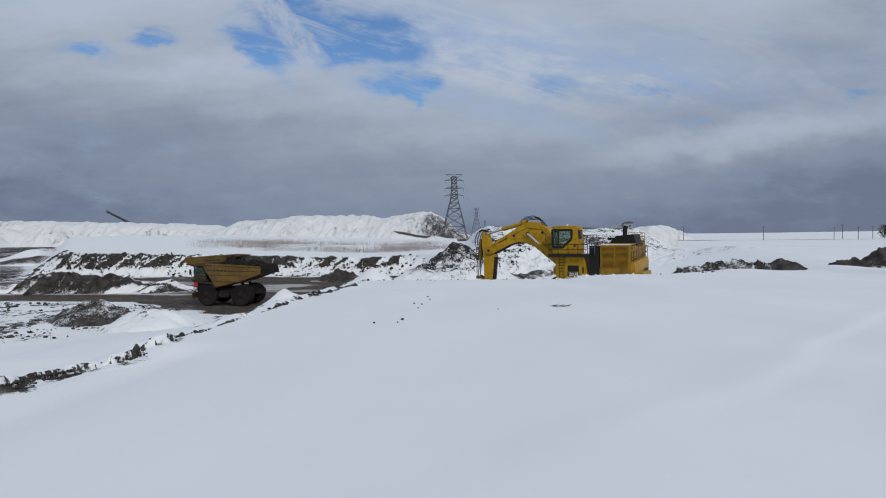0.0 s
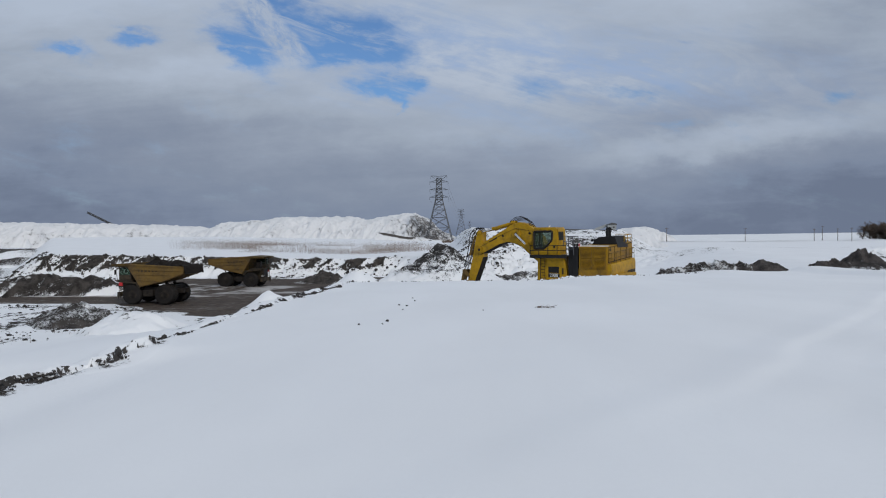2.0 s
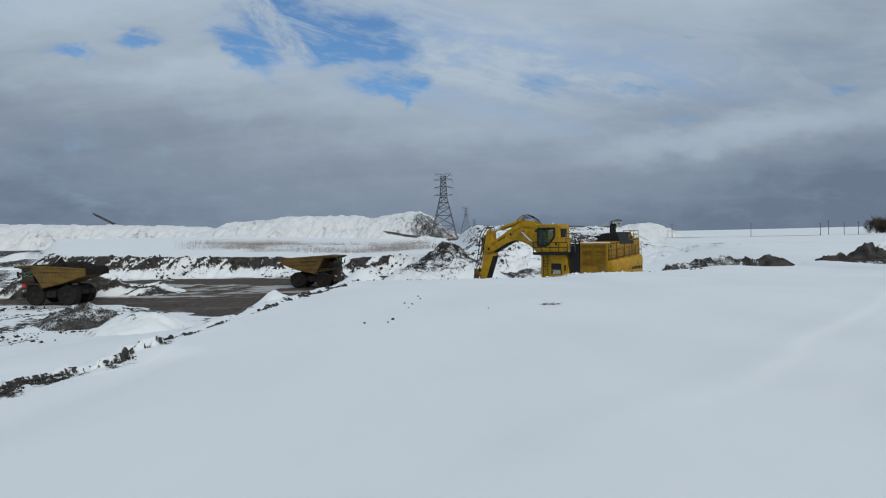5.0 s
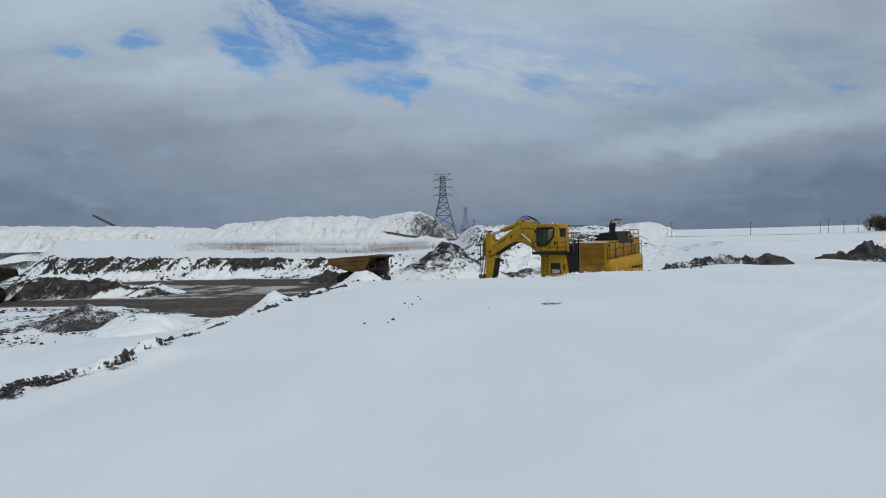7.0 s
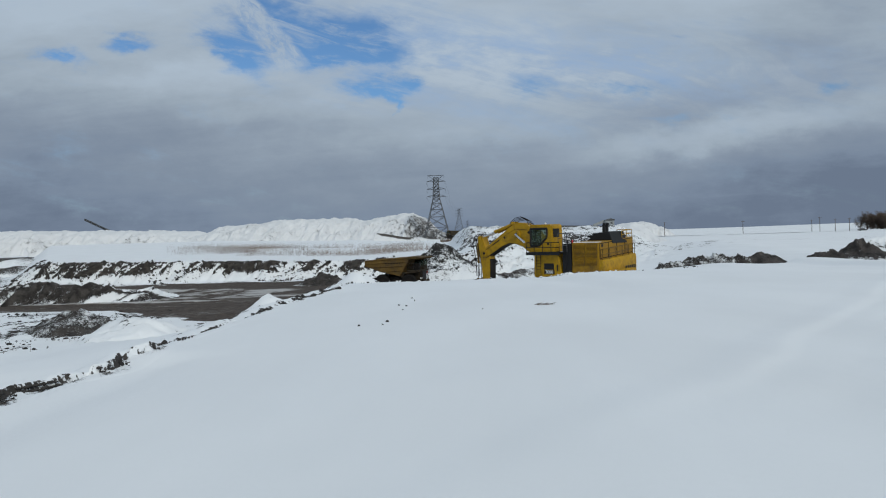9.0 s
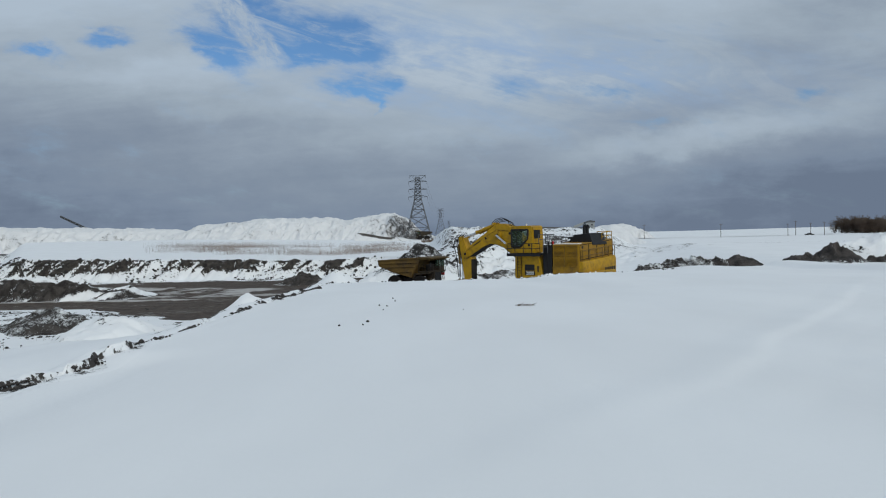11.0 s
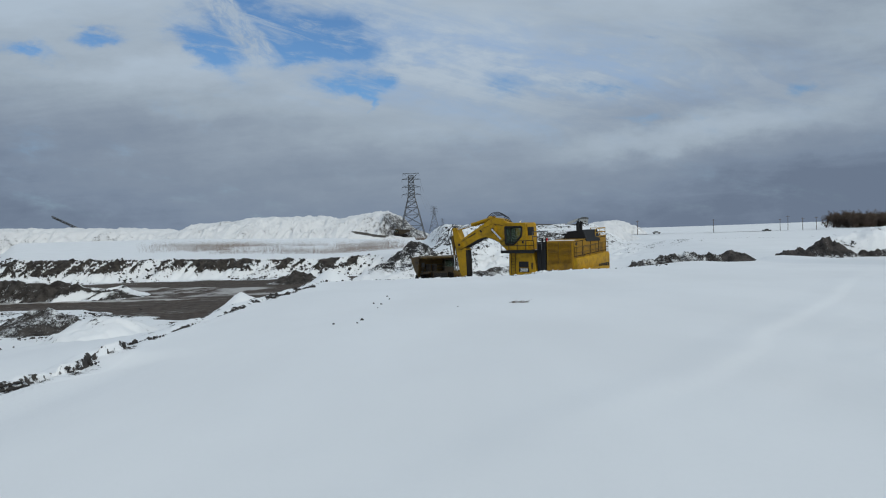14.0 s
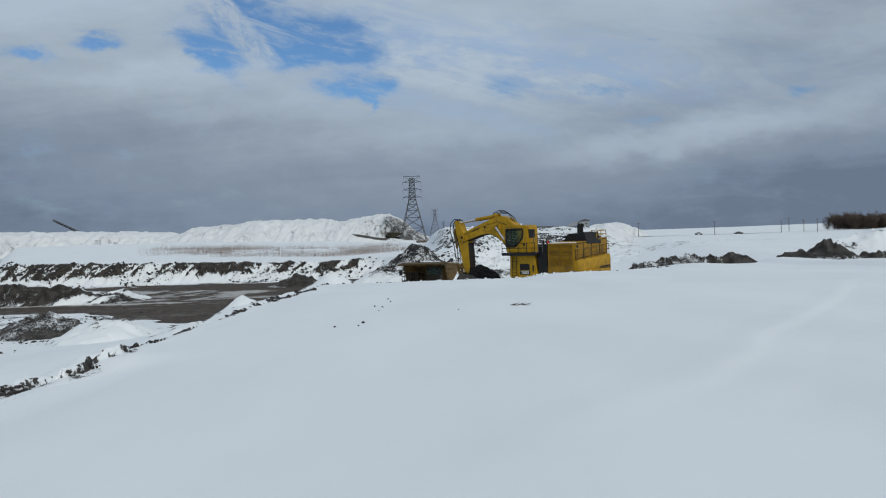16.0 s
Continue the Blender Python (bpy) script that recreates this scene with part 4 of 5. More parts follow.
rnd = np.random.RandomState(641)
ny_ = 7.2 + 6.1 * rnd.uniform(0, 1, 4200)
nx_ = lip_line(ny_) - np.abs(rnd.normal(0, 0.13, len(ny_))) + 0.05 + 0.16 * (rnd.uniform(0, 1, len(ny_)) < 0.12) * rnd.uniform(0, 1, len(ny_))
keep_ = fractal(0 * ny_ + 2, ny_, 1.1, 3, 643, 0.7) > -0.14
fy_ = 13.2 + 32 * rnd.uniform(0, 1, 2300) ** 1.25
row_ = rnd.choice((0.0, 0.0, 0.0, 0.55, 1.05), len(fy_))
fx_ = lip_line(fy_) - row_ + rnd.normal(0, 0.10, len(fy_))
keep2_ = fractal(fx_ * 0.8, fy_, 1.6, 3, 645, 0.7) > 0.14
cx_, cy_ = np.concatenate([nx_[keep_], fx_[keep2_]]), np.concatenate([ny_[keep_], fy_[keep2_]])
cs_ = rnd.uniform(0.007, 0.020, len(cx_)) * np.where(cy_ < 13.2, 1.0, 1.5 + 0.085 * (cy_ - 13)) * np.where(rnd.uniform(0, 1, len(cx_)) < 0.13, 1.9, 1.0)
cz_ = land(cx_, cy_)[0] + np.where(cx_ < lip_line(cy_), 0.075 - 0.25 * np.clip(lip_line(cy_) - cx_ - 0.05, 0, 0.3), 0.02) + cs_ * 0.25
clod_field("earth_clods", np.stack([cx_, cy_, cz_], -1), cs_, 647, "dark frozen earth clods along the snowy bench edge")
rnd = random.Random(649)
for x, y, s in ((-1.27, 16.7, 0.085), (-1.33, 16.0, 0.04), (-1.88, 15.9, 0.05), (1.28, 19.5, 0.04), (-1.26, 21.6, 0.055), (-1.06, 20.1, 0.04), (-1.0, 21.3, 0.06), (-0.83, 23.7, 0.06), (-0.98, 25.5, 0.05), (8.6, 44.2, 0.16)):
    bm = bmesh.new()
    clod_mesh(bm, (0, 0, 0), s * 0.55, rnd)
    ob = part("stone", bm, CLOD)
    ob.location = (x, y, height(x, y) + s * 0.2)
    tagged(ob, "small dark stone lying on smooth snow", "stone", group="stones on the snow")


# crumbs of earth along the far crest of the bench
rs = np.random.RandomState(655)
cx_ = np.concatenate([rs.uniform(-5, 14, 70), rs.normal(8.4, 0.7, 22), rs.normal(16.5, 0.5, 16)])
cy_ = rs.uniform(43.6, 45.1, len(cx_))
clod_field("crest_clods", np.stack([cx_, cy_, land(cx_, cy_)[0] + 0.015], -1), 0.018 + 0.07 * rs.uniform(0, 1, len(cx_)) ** 3, 657, "dark earth crumbs along the bench crest")


# crusted snow lumps pushed up along the crest beside the excavator
bm = bmesh.new()
for i in range(60):
    x, y = (rnd.gauss(8.6, 0.6) if i < 25 else rnd.uniform(-4, 15)), rnd.uniform(43.8, 45.0)
    s = rnd.uniform(0.04, 0.12)
    clod_mesh(bm, (x, y, height(x, y) - s * 0.2), s, rnd)
tagged(part("snow_lumps", bm, SNOW, smooth=True), "crusted lumps of snow along the bench crest", "snow", kind="stuff")


# loose clods and stones on the cut bank and the slopes behind the excavator
rs = np.random.RandomState(661)
cx_, cy_ = rs.uniform(-100, 12, 16000), rs.uniform(104, 168, 16000)
hz_, hb_ = land(cx_, cy_)
steep = np.hypot(land(cx_ + 0.6, cy_)[0] - hz_, land(cx_, cy_ + 0.6)[0] - hz_) / 0.6
pick = (steep > 0.16) & (fractal(cx_, cy_, 6.0, 3, 663) > -0.02)
cx_, cy_, hz_ = cx_[pick][:2600], cy_[pick][:2600], hz_[pick][:2600]
clod_field("loose_clods", np.stack([cx_, cy_, hz_ + 0.03], -1), 0.09 + 0.32 * rs.uniform(0, 1, len(cx_)) ** 4, 665, "loose dark clods scattered over the snowy pit banks")
cx_, cy_ = rs.uniform(-62, -34, 2400), rs.uniform(60, 92, 2400)
hz_, hb_ = land(cx_, cy_)
pick = fractal(cx_, cy_, 5.0, 4, 667, 0.7) > 0.10
cx_, cy_, hz_ = cx_[pick], cy_[pick], hz_[pick]
clod_field("rubble_clods", np.stack([cx_, cy_, hz_ + 0.03], -1), 0.05 + 0.26 * rs.uniform(0, 1, len(cx_)) ** 4, 669, "frozen rubble scattered over the rough snowy pit floor")


def dead_branch(x, y, turn, length, n, seed):
    r_ = random.Random(seed)
    bm = bmesh.new()
    for i in range(n):
        a = Vector((r_.uniform(-0.5, 0.5) * length, r_.uniform(-0.12, 0.12), 0.01))
        b = a + Vector((r_.uniform(0.1, 0.45) * length, r_.uniform(-0.25, 0.25), r_.uniform(-0.01, 0.035)))
        add_tube(bm, a, b, 0.007, 5, 0.004)
        add_tube(bm, a * 0.4 + b * 0.6, a * 0.4 + b * 0.6 + Vector((r_.uniform(-0.05, 0.2), r_.uniform(-0.12, 0.12), r_.uniform(0, 0.05))), 0.005, 4, 0.003)
    ob = part("dead_branch", bm, TWIG)
    ob.location, ob.rotation_euler = (x, y, height(x, y)), (0, 0, radians(turn))
    return tagged(ob, "thin dead twigs half buried in snow", "twig")


dead_branch(3.12, 20.4, -8, 0.48, 16, 651)
dead_branch(2.35, 43.6, 5, 0.6, 5, 653)

# ---- dark ramp on the far spoil hill, where a truck goes up ----
rk, rw_ = np.meshgrid(np.linspace(0, 1, 60), np.linspace(-1, 1, 41), indexing="ij")
RAMP_X, RAMP_Z = 50 - 88 * rk, 5.9 + 1.7 * ease(rk, 0.58, 0.72) + 3.2 * ease(rk, 0.74, 1.0)
RAMP_CUT = 0.3 + 1.7 * ease(rk, 0.58, 0.72)
tagged(sheet_object("spoil_ramp", RAMP_X, 418 - 12 * rk * 0 + rw_ * 9, RAMP_Z - RAMP_CUT * (1 - ease(np.abs(rw_), 0.36, 0.56)) - 5.0 * np.clip(np.abs(rw_) - 0.55, 0, 1) ** 1.2 * 3, 0.25 + 0.75 * ease(rk, 0.70, 0.78) * (1 - ease(rk, 0.96, 1.0)) * (np.abs(rw_) < 0.66 * ease(rk, 0.66, 0.74) * (1 - ease(rk, 0.96, 1.04))), SNOW_DIST),
       "snowy haul ramp with a dark wheel-worn strip", "ramp", kind="structure")


# ---- hydraulic excavator ----
EXC_AT = (14.35, 70.0, 2.98)
FOOT = Vector((2.6, 0.0, 3.1))
TIP = Vector((8.7, 0.0, 1.45))
BOOM_PIN = Vector((4.05, 0.0, 3.15))
BOOM_CYL_FOOT = Vector((3.85, 0.0, 3.7))
STICK_CYL_FOOT = Vector((4.6, 0.0, 4.35))
STICK_TOP = Vector((0.75, 0.0, 1.75))
STICK_END = Vector((0.0, 0.0, -4.3))


def rail(bm, pts, h=1.05, r=0.035, mid=True):
    """A hand rail along a line of deck points: posts, top and middle bar."""
    for a in pts:
        add_tube(bm, a, (a[0], a[1], a[2] + h), r, 6)
    for a, b in zip(pts, pts[1:]):
        for k in ((1.0, 0.5) if mid else (1.0,)):
            add_tube(bm, (a[0], a[1], a[2] + h * k), (b[0], b[1], b[2] + h * k), r, 6)
    return bm


def bar_text(bm, x0, x1, z0, z1, y, widths, gap=0.06):
    """Plain bars in place of lettering, on a side face."""
    span = sum(widths)
    x = x0
    for w in widths:
        dx = (x1 - x0) * w / span
        add_box(bm, (x + dx / 2, y, (z0 + z1) / 2), (abs(dx) - gap, 0.012, z1 - z0))
        x += dx


def word(name, text, size, m, material, parent):
    """Lettering in the built-in font, turned into a thin mesh."""
    cu = bpy.data.curves.new(name, "FONT")
    cu.body, cu.size, cu.extrude, cu.align_x, cu.align_y = text, size, 0.006, "CENTER", "CENTER"
    tmp = new(name, cu)
    me = bpy.data.meshes.new_from_object(tmp.evaluated_get(bpy.context.evaluated_depsgraph_get()))
    bpy.data.objects.remove(tmp)
    me.materials.append(material)
    ob = new(name, me)
    ob.parent, ob.matrix_local = parent, m
    return ob


def build_excavator():
    ex = tagged(new("excavator"), "large yellow mining excavator with raised cab, digging coal", "excavator")
    ex.location = EXC_AT
    # undercarriage
    under = part("undercarriage", boxes(((0, 0, 1.05), (4.2, 3.6, 0.75)), bevel=0.08), GRIME, ex, "grimy steel track frame")
    for side in (-2.35, 2.35):
        bm = bmesh.new()
        loop = []
        for i in range(44):
            s = i / 44 * (2 * 5.6 + 2 * math.pi * 0.85)
            if s < 5.6:
                p, a = (-2.8 + s, 1.7), 0.0
            elif s < 5.6 + math.pi * 0.85:
                th = (s - 5.6) / 0.85
                p, a = (2.8 + 0.85 * math.sin(th), 0.85 + 0.85 * math.cos(th)), th
            elif s < 11.2 + math.pi * 0.85:
                p, a = (2.8 - (s - 5.6 - math.pi * 0.85), 0.0), math.pi
            else:
                th = (s - 11.2 - math.pi * 0.85) / 0.85
                p, a = (-2.8 - 0.85 * math.sin(th), 0.85 - 0.85 * math.cos(th)), math.pi + th
            add_box(bm, (p[0], side, p[1] * 0.94 + 0.06), (0.36, 0.8, 0.12), Matrix.Rotation(a, 4, "Y"))
        part("track_belt", bm, GRIME, under)
        bm = bmesh.new()
        add_box(bm, (0, side, 0.85), (5.6, 0.55, 0.8), bevel=0.1)
        for x in (-2.8, 2.8):
            add_tube(bm, (x, side - 0.3, 0.85), (x, side + 0.3, 0.85), 0.72, 20)
        part("track_frame", bm, GRIME, under)
    part("slew_ring", add_tube(bmesh.new(), (0, 0, 1.4), (0, 0, 1.75), 1.7, 32), GRIME, ex)
    deck = bmesh.new()
    add_box(deck, (-1.4, 0, 2.0), (8.0, 5.0, 0.55), bevel=0.05)
    add_prism(deck, [(1.0, 1.8), (3.9, 1.8), (4.0, 2.4), (3.2, 3.6), (2.2, 3.6), (1.2, 2.4)], -0.75, -0.55)
    add_prism(deck, [(1.0, 1.8), (3.9, 1.8), (4.0, 2.4), (3.2, 3.6), (2.2, 3.6), (1.2, 2.4)], 0.55, 0.75)
    part("main_frame", deck, YELLOW, ex)
    # cab tower
    bm = bmesh.new()
    add_prism(bm, [(2.85, 1.55), (2.8, 3.92), (0.0, 3.92), (-0.4, 1.75), (-0.15, 1.55)], 1.45, 3.45, bevel=0.05)
    base = part("cab_tower", bm, YELLOW, ex)
    part("hatch_panel", boxes(((1.05, 3.462, 2.62), (1.15, 0.03, 0.62)), bevel=0.01), BLACK, base, "dark inset panel")
    plate = part("number_plate", boxes(((1.02, 3.465, 2.05), (1.22, 0.035, 0.40)), bevel=0.01), BLACK, base, "black plate with white figures")
    word("lettering", "2000", 0.46, pose(1.02, 3.488, 2.05, 90, 0, 180), WHITE, base)
    bm = bmesh.new()
    for x in (1.95, 2.45):
        add_tube(bm, (x, 3.58, 1.6), (x, 3.58, 3.95), 0.03, 6)
    for i in range(8):
        add_tube(bm, (1.95, 3.58, 1.75 + 0.29 * i), (2.45, 3.58, 1.75 + 0.29 * i), 0.022, 6)
    part("ladder", bm, GRIME, base)
    part("door_handle", boxes(((0.05, 3.48, 2.5), (0.12, 0.06, 0.62))), BLACK, base)
    bm = boxes(((1.4, 2.75, 4.0), (4.0, 2.65, 0.12)), ((1.4, 4.05, 3.93), (4.0, 0.06, 0.30)))
    deck2 = part("walkway", bm, BLACK, ex, "black steel walkway round the cab")
    bm = bmesh.new()
    rail(bm, [(x, 4.05, 4.05) for x in (3.35, 2.4, 1.4, 0.4, -0.55)], 1.0)
    rail(bm, [(3.35, 4.05, 4.05), (3.35, 2.9, 4.05), (3.35, 1.5, 4.05)], 1.0)
    part("handrail", bm, BLACK, deck2)
    part("work_lamp", boxes(((0.72, 4.02, 4.9), (0.16, 0.18, 0.24)), bevel=0.03), BLACK, deck2)
    # cab: shell with window openings, panes set into them
    bm = bmesh.new()
    lower = [(3.15, 4.1), (3.16, 4.72), (2.1, 4.72), (1.24, 5.55), (1.18, 6.45), (3.19, 6.45), (3.2, 6.72), (3.05, 6.85), (0.86, 6.85), (0.72, 6.6), (0.50, 4.1)]
    add_prism(bm, lower, 3.38, 3.48, bevel=0.015)
    add_prism(bm, lower, 1.5, 1.6, bevel=0.015)
    add_prism(bm, [(3.1, 6.70), (3.22, 6.76), (3.05, 6.87), (0.84, 6.87), (0.72, 6.7)], 1.48, 3.50)
    add_box(bm, (0.60, 2.49, 5.4), (0.12, 1.8, 2.6), Matrix.Rotation(radians(4), 4, "Y"))
    add_box(bm, (1.75, 2.49, 4.15), (2.8, 1.95, 0.1))
    add_box(bm, (3.15, 2.49, 4.42), (0.08, 1.9, 0.60))
    for y in (1.55, 3.43):
        add_box(bm, (3.17, y, 5.5), (0.09, 0.1, 2.5))
    cab = part("cab", bm, YELLOW, ex)
    bm = bmesh.new()
    fr = [(3.16, 4.72), (2.1, 4.72), (1.24, 5.55), (1.18, 6.45), (3.19, 6.45)]
    for a, b in zip(fr, fr[1:] + fr[:1]):
        add_tube(bm, (a[0], 3.47, a[1]), (b[0], 3.47, b[1]), 0.115, 6)
    add_tube(bm, (2.55, 3.46, 4.72), (2.58, 3.46, 6.45), 0.04, 6)
    part("window_frame", bm, BLACK, cab)
    bm = bmesh.new()
    add_prism(bm, [(3.14, 4.74), (2.1, 4.74), (1.26, 5.56), (1.20, 6.43), (3.17, 6.43)], 3.41, 3.425)
    part("window_pane", bm, GLASS, cab).visible_shadow = False
    part("window_pane", boxes(((3.18, 2.49, 5.58), (0.015, 1.78, 1.72))), GLASS, cab).visible_shadow = False
    part("rear_window", boxes(((0.58, 2.75, 5.95), (0.06, 1.15, 0.95))), BLACK, cab, "dark louvred rear window")
    bm = bmesh.new()
    add_box(bm, (1.6, 2.5, 4.7), (0.75, 0.7, 0.25), bevel=0.05)
    add_box(bm, (1.25, 2.5, 5.25), (0.2, 0.68, 1.0), Matrix.Rotation(radians(-8), 4, "Y"), bevel=0.05)
    add_box(bm, (2.0, 2.5, 4.95), (0.3, 1.0, 0.15), bevel=0.03)
    part("lining", boxes(((0.76, 2.5, 5.4), (0.05, 1.7, 2.4)), ((1.8, 2.5, 6.66), (2.3, 1.75, 0.05)), ((1.8, 2.5, 4.24), (2.5, 1.75, 0.05))), BLACK, cab, "dark cab lining")
    part("operator_seat", bm, BLACK, cab)
    part("beacon", add_tube(bmesh.new(), (1.9, 2.6, 6.87), (1.9, 2.6, 7.05), 0.09, 10), WHITE, cab)
    # stairs between cab and engine house
    bm = bmesh.new()
    for y in (2.6, 3.35):
        add_box(bm, (-0.95, y, 3.55), (0.14, 0.08, 3.4), Matrix.Rotation(radians(-6), 4, "Y"))
    for i in range(11):
        add_box(bm, (-0.83 - 0.035 * i, 2.98, 2.05 + 0.3 * i), (0.45, 0.75, 0.06))
    add_box(bm, (-1.1, 2.5, 3.4), (0.75, 0.08, 3.0))
    add_box(bm, (-1.0, 3.30, 3.35), (1.0, 0.10, 3.1))
    stairs = part("stairway", bm, BLACK, ex, "black access stairs")
    bm = bmesh.new()
    rail(bm, [(0.1, 3.2, 4.95), (-0.9, 3.2, 5.0), (-0.9, 1.9, 5.0), (0.1, 1.9, 4.95)], 0.95)
    rail(bm, [(-0.6, 3.5, 4.1), (-1.1, 3.5, 4.1)], 1.2)
    part("handrail", bm, GALV, stairs)
    part("extinguisher", add_tube(bmesh.new(), (-1.62, 3.3, 4.98), (-1.62, 3.3, 5.25), 0.07, 10), RED, stairs, "red cylinder")
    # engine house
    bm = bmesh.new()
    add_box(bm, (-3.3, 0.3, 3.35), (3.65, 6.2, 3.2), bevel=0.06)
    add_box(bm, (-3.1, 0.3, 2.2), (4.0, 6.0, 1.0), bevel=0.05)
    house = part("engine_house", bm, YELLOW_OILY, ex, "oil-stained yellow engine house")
    for cx in (-2.45, -4.12):
        for z0, z1 in ((2.75, 3.72), (3.82, 4.85)):
            part("louvre_backing", boxes(((cx, 3.41, (z0 + z1) / 2), (1.48, 0.03, z1 - z0))), YELLOW_DIRTY, house)
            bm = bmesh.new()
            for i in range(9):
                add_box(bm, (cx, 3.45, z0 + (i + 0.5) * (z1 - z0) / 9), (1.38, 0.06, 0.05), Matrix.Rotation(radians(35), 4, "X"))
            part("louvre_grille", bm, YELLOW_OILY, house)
    part("snow_cap", boxes(((-3.3, 3.1, 4.975), (3.5, 0.5, 0.05)), bevel=0.015), WHITE, house, "thin snow along the roof edge")
    bm = bmesh.new()
    bar_text(bm, -2.2, -4.5, 1.84, 2.10, 3.312, (1, 1.1, 1.2, 1, 1, 1, 0.9))
    part("lettering_bars", bm, BLACK, house)
    # rear wall with doors, counterweight and its rails
    part("door_seams", boxes(((-5.128, 0.3, 4.12), (0.02, 6.0, 1.5))), GRIME, house, "dark recessed door joints")
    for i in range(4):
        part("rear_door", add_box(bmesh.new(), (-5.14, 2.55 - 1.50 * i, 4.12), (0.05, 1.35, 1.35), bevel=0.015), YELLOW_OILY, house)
    part("round_vent", add_tube(bmesh.new(), (-5.12, 2.9, 4.6), (-5.20, 2.9, 4.6), 0.16, 14), BLACK, house)
    bm = bmesh.new()
    add_prism(bm, [(-5.0, 1.45), (-5.0, 3.25), (-5.50, 3.25), (-5.62, 2.9), (-5.6, 1.6), (-5.45, 1.4)], -2.75, 3.35, bevel=0.09)
    weight = part("counterweight", bm, YELLOW, ex)
    bm = bmesh.new()
    for i, w in enumerate((0.30, 0.34, 0.36, 0.3, 0.3)):
        add_box(bm, (-5.63, -2.4 + i * 0.42, 2.2), (0.012, w, 0.3))
    part("lettering_bars", bm, BLACK, weight)
    bm = bmesh.new()
    rail(bm, [(-5.45, y, 3.25) for y in (3.2, 2.0, 0.9, -0.3, -1.5, -2.65)], 1.05)
    rail(bm, [(-5.2, 3.2, 3.25), (-5.45, 3.2, 3.25)], 1.05)
    rail(bm, [(-5.2, -2.65, 3.25), (-5.45, -2.65, 3.25)], 1.05)
    part("handrail", bm, YELLOW_DIRTY, weight)
    bm = bmesh.new()
    rail(bm, [(-5.05, y, 4.95) for y in (-0.8, -1.7, -2.7)], 0.75)
    rail(bm, [(-5.05, -2.7, 4.95), (-3.0, -2.7, 4.95)], 0.75)
    part("handrail", bm, YELLOW, house)
    # exhaust hood
    bm = bmesh.new()
    add_prism(bm, [(-1.95, 4.95), (-2.2, 5.3), (-2.8, 5.95), (-4.5, 6.12), (-4.9, 4.95)], -1.9, 1.2, bevel=0.05)
    add_box(bm, (-2.35, 0.4, 5.65), (0.9, 1.0, 0.22), bevel=0.05)
    hood = part("exhaust_hood", bm, BLACK, house, "black exhaust hood")
    for y in (-0.5, 0.15):
        bm = add_tube(bmesh.new(), (-3.4, y, 5.9), (-3.4, y, 6.75), 0.16, 12)
        add_tube(bm, (-3.4, y, 6.72), (-3.50, y, 6.95), 0.15, 12)
        part("exhaust_pipe", bm, BLACK, house)
    # the tail house is short and broad, and climbs towards its far corner
    for ob in [house, weight] + list(house.children_recursive) + list(weight.children_recursive):
        if ob.name.startswith("exhaust"):
            ob.location = (0.25, -0.4, -0.12)
            continue
        for vert in ob.data.vertices:
            vert.co.z += 0.07 * max(0.0, 3.4 - vert.co.y) * min(1.0, max(0.0, vert.co.z - 1.8))
            vert.co.x, vert.co.y = -1.6 + 0.80 * (vert.co.x + 1.47), 3.4 + 1.16 * (vert.co.y - 3.4)
    # boom, in axes that start at its foot
    top = [(-0.35, -0.45), (0.45, 1.3), (1.2, 2.75), (2.0, 3.65), (2.9, 4.25), (3.8, 4.42), (4.7, 4.15), (6.0, 3.45), (7.5, 2.65), (8.8, 1.93), (9.2, 1.55)]
    low = [(9.05, 1.0), (8.6, 0.95), (7.4, 1.5), (6.2, 2.05), (5.2, 2.3), (4.3, 2.15), (3.4, 1.75), (2.3, 0.8), (1.2, -0.1), (0.45, -0.6)]
    boom = part("boom", add_prism(bmesh.new(), top + low, -0.62, 0.62, bevel=0.06), YELLOW, ex, "yellow gooseneck boom")
    for y in (-0.68, 0.68):
        part("pin_boss", add_tube(bmesh.new(), (BOOM_PIN.x, y * 0.9, BOOM_PIN.z), (BOOM_PIN.x, y * 1.18, BOOM_PIN.z), 0.46, 18), YELLOW, boom)
        part("pin_boss", add_tube(bmesh.new(), (8.7, y * 0.9, 1.45), (8.7, y * 1.15, 1.45), 0.3, 16), YELLOW, boom)
        part("pin_cap", add_tube(bmesh.new(), (BOOM_PIN.x, y * 1.15, BOOM_PIN.z), (BOOM_PIN.x, y * 1.24, BOOM_PIN.z), 0.17, 14), GRIME, boom)
        part("pin_cap", add_tube(bmesh.new(), (8.7, y * 1.13, 1.45), (8.7, y * 1.2, 1.45), 0.15, 14), GRIME, boom)
        part("cover_plate", add_tube(bmesh.new(), (2.5, y * 0.9, 3.2), (2.5, y * 0.96, 3.2), 0.14, 12), GRIME, boom)
        part("ram_bracket", add_prism(bmesh.new(), [(4.3, 3.9), (5.0, 3.9), (4.85, 4.6), (4.45, 4.6)], y * 0.5 - 0.05, y * 0.5 + 0.05), YELLOW, boom)
    part("lettering_bar", add_box(bmesh.new(), (7.0, 0.628, 2.52), (1.1, 0.012, 0.11), Matrix.Rotation(radians(24), 4, "Y")), BLACK, boom)
    part("logo_plate", add_box(bmesh.new(), (5.75, 0.628, 2.95), (0.22, 0.014, 0.26), Matrix.Rotation(radians(40), 4, "Y")), BLACK, boom)
    # dark strips along the belly paint in underside shade as well as dirt
    under_plate = bmesh.new()
